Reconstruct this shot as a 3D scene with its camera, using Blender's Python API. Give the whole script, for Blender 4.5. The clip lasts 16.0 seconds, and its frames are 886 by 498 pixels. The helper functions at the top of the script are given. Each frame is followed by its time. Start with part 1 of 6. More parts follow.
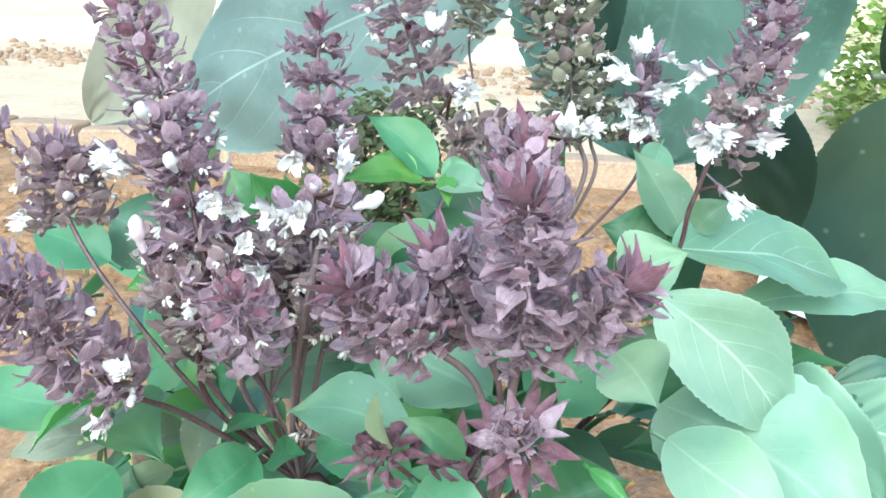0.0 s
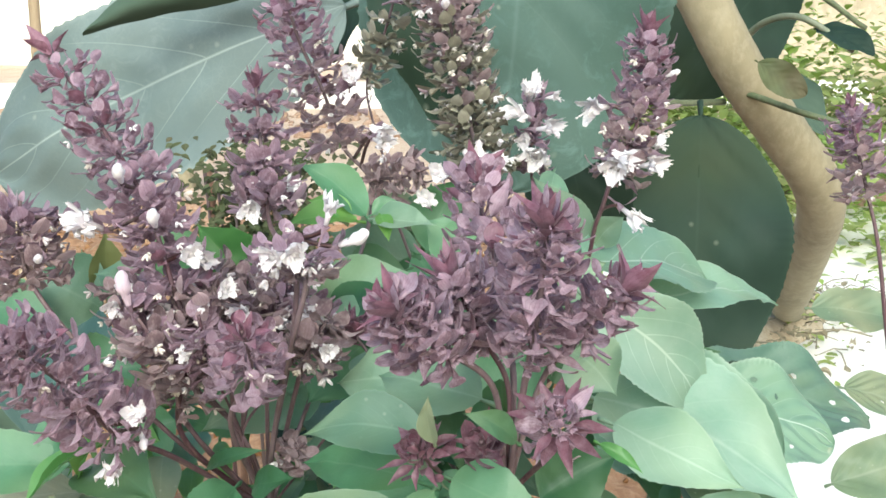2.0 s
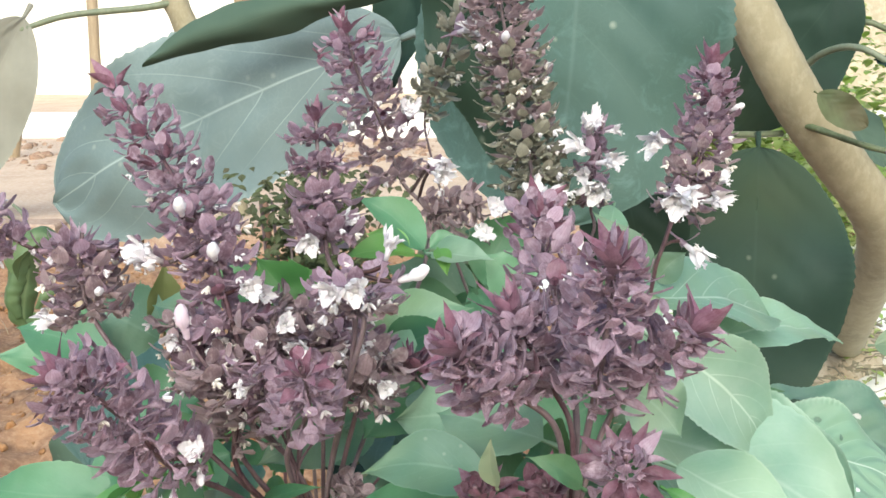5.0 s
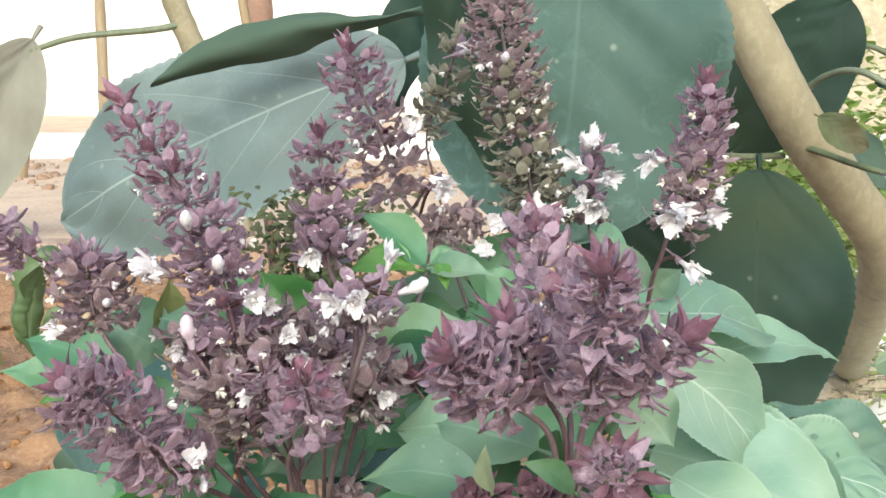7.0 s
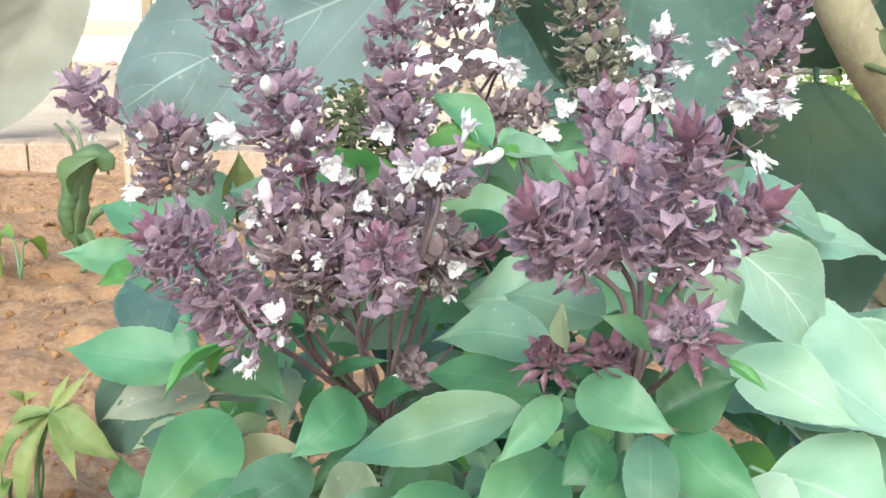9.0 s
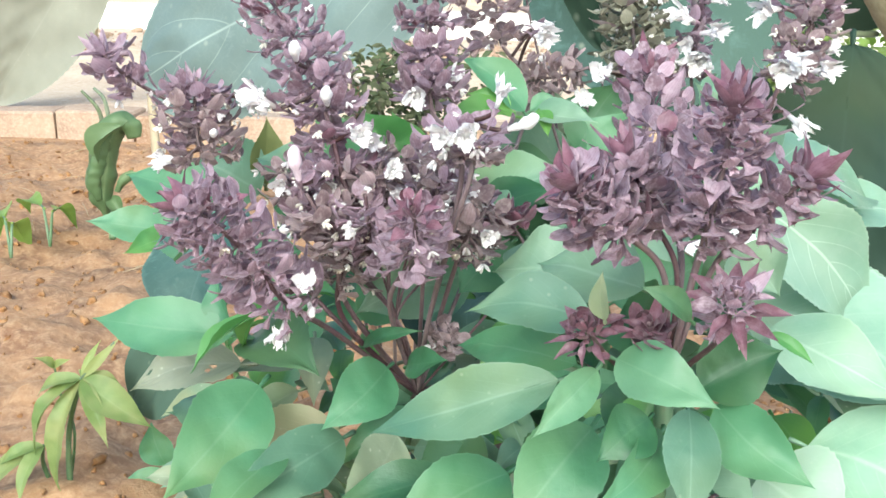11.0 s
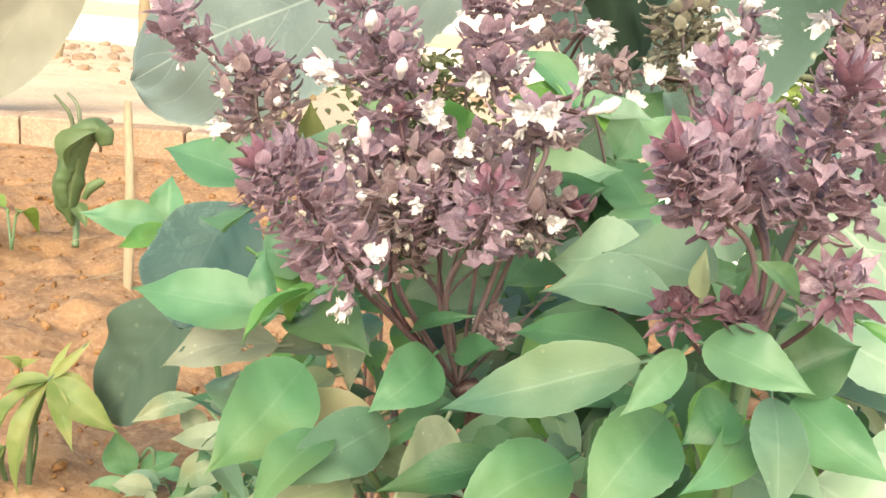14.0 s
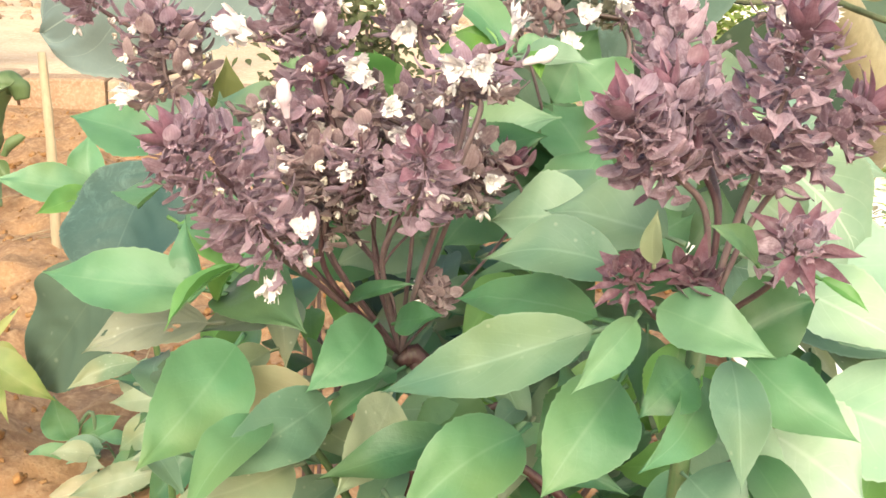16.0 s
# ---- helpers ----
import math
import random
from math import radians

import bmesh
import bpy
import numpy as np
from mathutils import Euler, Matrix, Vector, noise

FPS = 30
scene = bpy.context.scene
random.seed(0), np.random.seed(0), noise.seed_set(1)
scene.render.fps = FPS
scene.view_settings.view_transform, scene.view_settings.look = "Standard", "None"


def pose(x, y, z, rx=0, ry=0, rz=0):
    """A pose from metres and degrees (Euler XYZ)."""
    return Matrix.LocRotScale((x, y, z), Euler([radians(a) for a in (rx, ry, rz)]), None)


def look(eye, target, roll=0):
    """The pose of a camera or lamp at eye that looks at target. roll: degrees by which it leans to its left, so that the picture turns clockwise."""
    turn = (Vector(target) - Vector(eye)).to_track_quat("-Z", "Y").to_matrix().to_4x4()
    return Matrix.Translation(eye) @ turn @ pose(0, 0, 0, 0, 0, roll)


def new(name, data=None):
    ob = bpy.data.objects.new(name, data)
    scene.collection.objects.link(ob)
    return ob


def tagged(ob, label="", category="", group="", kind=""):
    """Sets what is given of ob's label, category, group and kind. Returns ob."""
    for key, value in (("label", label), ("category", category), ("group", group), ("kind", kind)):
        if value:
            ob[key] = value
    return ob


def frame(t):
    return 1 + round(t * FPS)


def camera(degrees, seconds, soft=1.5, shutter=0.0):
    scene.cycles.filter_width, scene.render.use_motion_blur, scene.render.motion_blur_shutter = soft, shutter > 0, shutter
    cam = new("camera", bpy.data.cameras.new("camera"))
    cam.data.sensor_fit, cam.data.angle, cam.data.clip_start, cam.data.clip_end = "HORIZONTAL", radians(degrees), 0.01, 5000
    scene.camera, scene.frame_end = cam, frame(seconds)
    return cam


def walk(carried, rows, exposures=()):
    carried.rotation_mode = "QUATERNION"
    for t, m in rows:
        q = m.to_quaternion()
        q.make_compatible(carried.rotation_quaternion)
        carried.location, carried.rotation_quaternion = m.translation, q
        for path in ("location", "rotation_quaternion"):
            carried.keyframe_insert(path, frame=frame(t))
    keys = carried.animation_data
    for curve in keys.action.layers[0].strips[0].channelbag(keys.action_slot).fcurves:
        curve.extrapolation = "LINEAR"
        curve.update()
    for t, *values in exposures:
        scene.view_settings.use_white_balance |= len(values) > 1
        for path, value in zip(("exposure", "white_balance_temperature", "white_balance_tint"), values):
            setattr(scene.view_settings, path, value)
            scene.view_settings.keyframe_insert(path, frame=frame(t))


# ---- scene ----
cam = camera(46, 16.0, soft=1.6)
PATH = [
    (0, (0.0583, 0.0805, 0.5547), (-0.0268, 0.5560, 0.4257), 1.96),
    (0.3, (0.0370, 0.0683, 0.5518), (-0.0147, 0.5473, 0.4178), 0.97),
    (0.5, (0.0210, 0.0598, 0.5551), (-0.0112, 0.5373, 0.4102), 0.50),
    (0.6, (0.0166, 0.0592, 0.5518), (-0.0110, 0.5365, 0.4054), 0.28),
    (0.9, (0.0085, 0.0521, 0.5523), (0.0114, 0.5346, 0.4213), 0.12),
    (1, (0.0093, 0.0486, 0.5549), (0.0166, 0.5328, 0.4302), 0.05),
    (1.5, (0.0059, 0.0390, 0.5559), (0.0200, 0.5278, 0.4516), -0.28),
    (2, (0.0096, 0.0436, 0.5584), (0.0287, 0.5313, 0.4500), -0.08),
    (2.5, (0.0100, 0.0447, 0.5532), (0.0273, 0.5298, 0.4336), 0.13),
    (3, (0.0104, 0.0439, 0.5557), (0.0215, 0.5307, 0.4421), -0.12),
    (3.5, (0.0128, 0.0417, 0.5582), (0.0239, 0.5305, 0.4535), 0.27),
    (4, (0.0098, 0.0459, 0.5591), (0.0155, 0.5343, 0.4520), 0.41),
    (4.5, (0.0070, 0.0473, 0.5572), (0.0089, 0.5355, 0.4491), 0.39),
    (5, (0.0065, 0.0480, 0.5595), (0.0022, 0.5389, 0.4647), -0.16),
    (5.2, (0.0083, 0.0468, 0.5592), (0.0070, 0.5382, 0.4666), 0.08),
    (7.3, (0.0084, 0.0385, 0.5582), (-0.0003, 0.5315, 0.4753), -0.11),
    (7.5, (0.0093, 0.0376, 0.5576), (0.0006, 0.5307, 0.4754), -0.38),
    (8, (0.0069, 0.0391, 0.5614), (-0.0003, 0.5314, 0.4741), 0.45),
    (8.5, (-0.0014, 0.0324, 0.5480), (-0.0246, 0.5179, 0.4307), 1.70),
    (8.7, (-0.0024, 0.0313, 0.5460), (-0.0250, 0.5159, 0.4250), 1.81),
    (10.8, (-0.0005, 0.0383, 0.5489), (-0.0218, 0.5203, 0.4176), 1.39),
    (11, (-0.0048, 0.0382, 0.5451), (-0.0388, 0.5173, 0.4064), 1.33),
    (11.5, (-0.0152, 0.0374, 0.5384), (-0.0494, 0.5167, 0.4004), 2.76),
    (12, (-0.0167, 0.0432, 0.5414), (-0.0463, 0.5235, 0.4055), 3.08),
    (12.5, (-0.0102, 0.0413, 0.5433), (-0.0367, 0.5217, 0.4072), 2.00),
    (13, (-0.0065, 0.0419, 0.5460), (-0.0288, 0.5237, 0.4145), 1.91),
    (13.5, (-0.0064, 0.0392, 0.5440), (-0.0234, 0.5205, 0.4098), 2.34),
    (13.8, (-0.0300, 0.0388, 0.5311), (-0.0346, 0.5247, 0.4132), 2.21),
    (14, (-0.0362, 0.0376, 0.5264), (-0.0486, 0.5227, 0.4059), 5.39),
    (14.2, (-0.0249, 0.0410, 0.5262), (-0.0306, 0.5261, 0.4053), 3.11),
    (14.5, (-0.0146, 0.0472, 0.5384), (-0.0159, 0.5275, 0.3996), 2.59),
    (14.8, (-0.0331, 0.0460, 0.5237), (-0.0293, 0.5292, 0.3950), 3.44),
    (15, (-0.0415, 0.0430, 0.5227), (-0.0418, 0.5232, 0.3834), 3.37),
    (15.2, (-0.0309, 0.0512, 0.5326), (-0.0258, 0.5299, 0.3880), 3.06),
    (15.5, (-0.0285, 0.0654, 0.5401), (-0.0176, 0.5414, 0.3875), 2.07),
    (15.8, (-0.0360, 0.0638, 0.5373), (-0.0255, 0.5403, 0.3862), 3.00),
    (16, (-0.0361, 0.0575, 0.5304), (-0.0168, 0.5343, 0.3813), 3.30),
]
EXPOSURES = [(0, 1.48, 5450, -14), (0.5, 1.48, 5600, -10), (1, 1.35, 6150, -5), (1.5, 1.14, 6250, -3), (4, 1.08, 6250, 0), (8.1, 1.02, 6400, 0), (8.5, 1.32, 6200, -1), (8.7, 1.35, 6100, -4), (11, 1.45, 6000, -6), (11.4, 1.49, 6500, -4), (12, 1.45, 7600, -2), (13, 1.49, 7800, 0), (16, 1.55, 8050, 1)]
walk(cam, [(t, look(eye, target, roll)) for t, eye, target, roll in PATH], EXPOSURES)

# ---------- world, sun, exposure ----------
world = bpy.data.worlds.new("sky")
scene.world = world
world.use_nodes = True
wn = world.node_tree
bg = wn.nodes["Background"]
sky = wn.nodes.new("ShaderNodeTexSky")
sky.sky_type = "NISHITA"
sky.sun_disc = False
sky.sun_elevation, sky.sun_rotation = radians(38), radians(160)
sky.air_density, sky.dust_density = 1.0, 3.0
wn.links.new(sky.outputs[0], bg.inputs[0])
bg.inputs[1].default_value = 0.15
sun = new("sun", bpy.data.lights.new("sun", "SUN"))
sun.data.energy, sun.data.angle, sun.data.color = 1.75, radians(25), (1.0, 0.95, 0.87)
sun.matrix_world = look((-0.9, -2.3, 1.95), (0, 0.3, 0.2))


# ---------- materials ----------
def nodes_of(name):
    m = bpy.data.materials.new(name)
    m.use_nodes = True
    nt = m.node_tree
    nt.nodes.clear()

    def add(kind, **kw):
        n = nt.nodes.new("ShaderNode" + kind)
        for key, value in kw.items():
            if key == "ops":
                n.operation = value
            elif key == "dtype":
                n.data_type = value
            else:
                n.inputs[key.replace("_", " ")].default_value = value
        return n

    def wire(a, b):
        nt.links.new(a, b)

    return m, add, wire


def rgba(c):
    return (c[0], c[1], c[2], 1.0)


def math_node(add, wire, op, a, b=None):
    n = add("Math", ops=op)
    for i, v in enumerate((a, b)):
        if v is None:
            continue
        if isinstance(v, (int, float)):
            n.inputs[i].default_value = v
        else:
            wire(v, n.inputs[i])
    return n.outputs[0]


def mix_col(add, wire, fac, a, b):
    n = add("Mix", dtype="RGBA")
    for sock, v in ((n.inputs[0], fac), (n.inputs[6], a), (n.inputs[7], b)):
        if isinstance(v, (int, float)):
            sock.default_value = v
        elif isinstance(v, tuple):
            sock.default_value = rgba(v)
        else:
            wire(v, sock)
    return n.outputs[2]


def ramp(add, wire, fac, lo, hi):
    n = add("MapRange")
    wire(fac, n.inputs[0])
    n.inputs[1].default_value, n.inputs[2].default_value = lo, hi
    return n.outputs[0]


def math_node_in(add, wire, shift):
    """A spot in the second input of a vector sum for a single number, spread over all three axes."""
    scale = add("VectorMath", ops="SCALE")
    scale.inputs[0].default_value = (9.0, 5.0, 7.0)
    wire(scale.outputs[0], shift.inputs[1])
    return scale.inputs["Scale"]


def leaf_material(name, dark, light, vein, count=7, rough=0.5, thin=0.25, vein_amount=0.5, spots=0.0, grain=60.0, rib_width=0.07, shine=0.45, olive=None, branch=0.45, net=0.0, scurf=0.0):
    """A leaf blade: mottled green, with a midrib and side veins along its own length, and some light through it."""
    m, add, wire = nodes_of(name)
    uv = add("UVMap")
    sep = add("SeparateXYZ")
    wire(uv.outputs[0], sep.inputs[0])
    u = sep.outputs[0]
    v = math_node(add, wire, "ABSOLUTE", math_node(add, wire, "SUBTRACT", math_node(add, wire, "MULTIPLY", sep.outputs[1], 2.0), 1.0))
    rib = ramp(add, wire, v, rib_width, rib_width * 0.25)
    bow = math_node(add, wire, "MULTIPLY", math_node(add, wire, "POWER", v, 1.25), 0.42)
    along = math_node(add, wire, "MULTIPLY", math_node(add, wire, "SUBTRACT", u, bow), float(count))
    side = ramp(add, wire, math_node(add, wire, "PINGPONG", along, 0.5), rib_width * 1.07, 0.0)
    side = math_node(add, wire, "MULTIPLY", side, ramp(add, wire, v, 1.0, 0.35))
    veins = math_node(add, wire, "MAXIMUM", rib, math_node(add, wire, "MULTIPLY", side, branch))
    geo = add("TexCoord")
    big = add("TexNoise", Scale=grain, Detail=4.0, Roughness=0.6)
    wire(geo.outputs["Object"], big.inputs["Vector"])
    fine = add("TexNoise", Scale=grain * 11, Detail=3.0)
    wire(geo.outputs["Object"], fine.inputs["Vector"])
    rnd = add("ObjectInfo")
    tone = math_node(add, wire, "ADD", math_node(add, wire, "MULTIPLY", ramp(add, wire, big.outputs[0], 0.3, 0.7), 0.65), math_node(add, wire, "MULTIPLY", rnd.outputs["Random"], 0.45))
    col = mix_col(add, wire, tone, dark, light)
    if olive:
        patch = add("TexNoise", Scale=grain * 0.45, Detail=2.0)
        shift = add("VectorMath", ops="ADD")
        wire(geo.outputs["Object"], shift.inputs[0])
        wire(rnd.outputs["Random"], math_node_in(add, wire, shift))
        wire(shift.outputs[0], patch.inputs["Vector"])
        col = mix_col(add, wire, math_node(add, wire, "MULTIPLY", ramp(add, wire, patch.outputs[0], 0.42, 0.68), 0.75), col, olive)
    if olive and grain == 60.0:
        apart = math_node(add, wire, "FRACT", math_node(add, wire, "MULTIPLY", rnd.outputs["Random"], 7.31))
        film = math_node(add, wire, "MULTIPLY", ramp(add, wire, apart, 0.35, 1.0), math_node(add, wire, "ADD", 0.25, math_node(add, wire, "MULTIPLY", ramp(add, wire, big.outputs[0], 0.4, 0.65), 0.25)))
        col = mix_col(add, wire, film, col, (light[0] * 1.5 + 0.02, light[1] * 1.15 + 0.02, light[2] * 1.35 + 0.02))
    broken = ramp(add, wire, big.outputs[0], 0.25, 0.6)
    col = mix_col(add, wire, math_node(add, wire, "MULTIPLY", math_node(add, wire, "MULTIPLY", veins, broken), vein_amount), col, vein)
    col = mix_col(add, wire, math_node(add, wire, "MULTIPLY", ramp(add, wire, v, rib_width * 0.55, rib_width * 0.2), 0.45 * vein_amount), col, vein)
    if net:
        cells = add("TexVoronoi", Scale=net)
        cells.feature = "DISTANCE_TO_EDGE"
        bent = add("TexNoise", Scale=net * 0.6, Detail=2.0)
        wire(geo.outputs["Object"], bent.inputs["Vector"])
        moved = add("VectorMath", ops="ADD")
        wire(geo.outputs["Object"], moved.inputs[0])
        small = add("VectorMath", ops="SCALE", Scale=1.1 / net)
        wire(bent.outputs["Color"], small.inputs[0])
        wire(small.outputs[0], moved.inputs[1])
        wire(moved.outputs[0], cells.inputs["Vector"])
        mesh_line = math_node(add, wire, "MULTIPLY", ramp(add, wire, cells.outputs["Distance"], 0.09, 0.01), ramp(add, wire, big.outputs[0], 0.40, 0.62))
        col = mix_col(add, wire, math_node(add, wire, "MULTIPLY", mesh_line, 0.06), col, vein)
    if scurf:
        worn = add("TexNoise", Scale=grain * 5.0, Detail=8.0, Roughness=0.72)
        worn.inputs["Distortion"].default_value = 0.8
        wire(geo.outputs["Object"], worn.inputs["Vector"])
        broad = add("TexNoise", Scale=grain * 0.55, Detail=1.0)
        wire(geo.outputs["Object"], broad.inputs["Vector"])
        dust = math_node(add, wire, "MULTIPLY", ramp(add, wire, worn.outputs[0], 0.52, 0.72), ramp(add, wire, broad.outputs[0], 0.40, 0.62))
        col = mix_col(add, wire, math_node(add, wire, "MULTIPLY", dust, scurf), col, (light[0] * 2.1, light[1] * 1.9, light[2] * 1.9))
    margin = math_node(add, wire, "MULTIPLY", ramp(add, wire, v, 0.94, 0.995), 0.25)
    col = mix_col(add, wire, margin, col, vein)
    if spots:
        vor = add("TexVoronoi", Scale=grain * 4)
        wire(geo.outputs["Object"], vor.inputs["Vector"])
        spot = math_node(add, wire, "MULTIPLY", ramp(add, wire, vor.outputs["Distance"], 0.16, 0.05), ramp(add, wire, big.outputs[0], 0.5, 0.62))
        col = mix_col(add, wire, math_node(add, wire, "MULTIPLY", spot, spots), col, (0.55, 0.56, 0.45))
    bump = add("Bump", Strength=0.3, Distance=0.0015)
    height = math_node(add, wire, "SUBTRACT", math_node(add, wire, "MULTIPLY", fine.outputs[0], 0.25), math_node(add, wire, "MULTIPLY", veins, 0.07))
    wire(height, bump.inputs["Height"])
    bsdf = add("BsdfPrincipled", Roughness=rough)
    bsdf.inputs["Specular IOR Level"].default_value = shine
    wire(col, bsdf.inputs["Base Color"])
    wire(bump.outputs[0], bsdf.inputs["Normal"])
    wire(math_node(add, wire, "ADD", math_node(add, wire, "MULTIPLY", big.outputs[0], 0.25), rough - 0.12), bsdf.inputs["Roughness"])
    tr = add("BsdfTranslucent")
    wire(mix_col(add, wire, 0.5, col, (light[0] * 1.5, light[1] * 1.6, light[2] * 0.8)), tr.inputs[0])
    mixer = add("MixShader", Fac=thin)
    wire(bsdf.outputs[0], mixer.inputs[1])
    wire(tr.outputs[0], mixer.inputs[2])
    out = add("OutputMaterial")
    wire(mixer.outputs[0], out.inputs[0])
    return m


def bract_material(name, a, b, c, rough=0.55, thin=0.18, grain=350.0):
    """Thin purple scales: tone changes from scale to scale, with a dusty mottle and darker veins."""
    m, add, wire = nodes_of(name)
    geo = add("TexCoord")
    rnd = add("ObjectInfo")
    noise_tex = add("TexNoise", Scale=grain, Detail=4.0, Roughness=0.65)
    wire(geo.outputs["Object"], noise_tex.inputs["Vector"])
    fine = add("TexNoise", Scale=grain * 6, Detail=2.0)
    wire(geo.outputs["Object"], fine.inputs["Vector"])
    col = mix_col(add, wire, rnd.outputs["Random"], a, b)
    col = mix_col(add, wire, math_node(add, wire, "MULTIPLY", ramp(add, wire, noise_tex.outputs[0], 0.38, 0.7), 0.75), col, c)
    uv = add("UVMap")
    sep = add("SeparateXYZ")
    wire(uv.outputs[0], sep.inputs[0])
    lines = ramp(add, wire, math_node(add, wire, "PINGPONG", math_node(add, wire, "MULTIPLY", sep.outputs[1], 6.0), 0.5), 0.16, 0.02)
    col = mix_col(add, wire, math_node(add, wire, "MULTIPLY", math_node(add, wire, "MULTIPLY", lines, ramp(add, wire, fine.outputs[0], 0.3, 0.6)), 0.4), col, (a[0] * 0.7, a[1] * 0.7, a[2] * 0.7))
    bump = add("Bump", Strength=0.3, Distance=0.0006)
    wire(math_node(add, wire, "ADD", noise_tex.outputs[0], math_node(add, wire, "MULTIPLY", fine.outputs[0], 0.4)), bump.inputs["Height"])
    bsdf = add("BsdfPrincipled", Roughness=rough)
    bsdf.inputs["Specular IOR Level"].default_value = 0.4
    bsdf.inputs["Sheen Weight"].default_value = 0.15
    wire(col, bsdf.inputs["Base Color"])
    wire(bump.outputs[0], bsdf.inputs["Normal"])
    tr = add("BsdfTranslucent")
    wire(col, tr.inputs[0])
    mixer = add("MixShader", Fac=thin)
    wire(bsdf.outputs[0], mixer.inputs[1])
    wire(tr.outputs[0], mixer.inputs[2])
    out = add("OutputMaterial")
    wire(mixer.outputs[0], out.inputs[0])
    return m


def rough_material(name, a, b, c, grain=20.0, fine_grain=200.0, rough=0.85, relief=0.01, stretch=(1, 1, 1), strength=0.6):
    """Earth, bark, stone, plaster: three tones at two scales, with relief."""
    m, add, wire = nodes_of(name)
    geo = add("TexCoord")
    mapping = add("Mapping")
    mapping.inputs["Scale"].default_value = stretch
    wire(geo.outputs["Object"], mapping.inputs[0])
    n1 = add("TexNoise", Scale=grain, Detail=6.0, Roughness=0.6)
    n2 = add("TexNoise", Scale=fine_grain, Detail=5.0, Roughness=0.7)
    wire(mapping.outputs[0], n1.inputs["Vector"])
    wire(mapping.outputs[0], n2.inputs["Vector"])
    rnd = add("ObjectInfo")
    col = mix_col(add, wire, ramp(add, wire, n1.outputs[0], 0.35, 0.68), a, b)
    col = mix_col(add, wire, math_node(add, wire, "MULTIPLY", ramp(add, wire, n2.outputs[0], 0.45, 0.72), 0.7), col, c)
    bright = add("BrightContrast")
    wire(col, bright.inputs[0])
    wire(math_node(add, wire, "MULTIPLY", math_node(add, wire, "SUBTRACT", rnd.outputs["Random"], 0.5), 0.06), bright.inputs[1])
    bump = add("Bump", Strength=strength, Distance=relief)
    wire(math_node(add, wire, "ADD", n1.outputs[0], math_node(add, wire, "MULTIPLY", n2.outputs[0], 0.5)), bump.inputs["Height"])
    bsdf = add("BsdfPrincipled", Roughness=rough)
    wire(bright.outputs[0], bsdf.inputs["Base Color"])
    wire(bump.outputs[0], bsdf.inputs["Normal"])
    out = add("OutputMaterial")
    wire(bsdf.outputs[0], out.inputs[0])
    return m


OLIVE, MOSSY = (0.115, 0.195, 0.075), (0.075, 0.115, 0.035)
BASIL = leaf_material("basil_leaf", (0.050, 0.150, 0.075), (0.105, 0.24, 0.135), (0.2, 0.33, 0.21), 7, 0.45, 0.28, 0.22, olive=OLIVE)
BASIL_COOL = leaf_material("basil_leaf_cool", (0.056, 0.130, 0.086), (0.098, 0.185, 0.128), (0.22, 0.32, 0.24), 7, 0.52, 0.22, 0.22, 0.2, olive=(0.13, 0.19, 0.10))
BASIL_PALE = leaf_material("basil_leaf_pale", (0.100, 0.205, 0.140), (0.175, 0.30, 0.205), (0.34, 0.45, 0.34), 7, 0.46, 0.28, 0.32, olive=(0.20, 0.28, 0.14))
# lightened copy of the pale leaf: strong sunlight is put into the colour
BASIL_SUNLIT = leaf_material("basil_leaf_mint", (0.150, 0.275, 0.205), (0.25, 0.39, 0.30), (0.48, 0.58, 0.48), 7, 0.46, 0.3, 0.35, 0.15, shine=0.35, olive=(0.26, 0.36, 0.22))
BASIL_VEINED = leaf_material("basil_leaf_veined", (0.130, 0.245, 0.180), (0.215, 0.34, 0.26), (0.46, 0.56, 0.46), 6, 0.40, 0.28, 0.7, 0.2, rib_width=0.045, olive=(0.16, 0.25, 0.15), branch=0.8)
BASIL_YOUNG = leaf_material("basil_leaf_young", (0.055, 0.19, 0.055), (0.115, 0.28, 0.09), (0.2, 0.36, 0.14), 7, 0.38, 0.35, 0.25, olive=(0.15, 0.27, 0.06))
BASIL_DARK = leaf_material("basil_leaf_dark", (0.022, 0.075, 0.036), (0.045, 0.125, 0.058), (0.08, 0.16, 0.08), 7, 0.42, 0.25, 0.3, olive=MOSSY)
BASIL_DULL = leaf_material("basil_leaf_dull", (0.10, 0.16, 0.10), (0.17, 0.235, 0.15), (0.3, 0.35, 0.25), 7, 0.45, 0.25, 0.3, 0.6, olive=(0.24, 0.25, 0.15))
BASIL_GREY = leaf_material("basil_leaf_grey", (0.19, 0.205, 0.155), (0.28, 0.285, 0.225), (0.36, 0.37, 0.30), 7, 0.55, 0.22, 0.3, 0.4, olive=(0.17, 0.21, 0.13))
BASIL_TAN = leaf_material("basil_leaf_tan", (0.22, 0.21, 0.13), (0.33, 0.29, 0.20), (0.4, 0.36, 0.27), 7, 0.5, 0.25, 0.4, 0.4, olive=(0.16, 0.2, 0.1))
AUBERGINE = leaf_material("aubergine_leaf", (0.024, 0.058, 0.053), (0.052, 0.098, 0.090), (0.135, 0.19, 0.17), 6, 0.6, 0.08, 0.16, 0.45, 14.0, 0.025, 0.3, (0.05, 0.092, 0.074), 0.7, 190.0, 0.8)
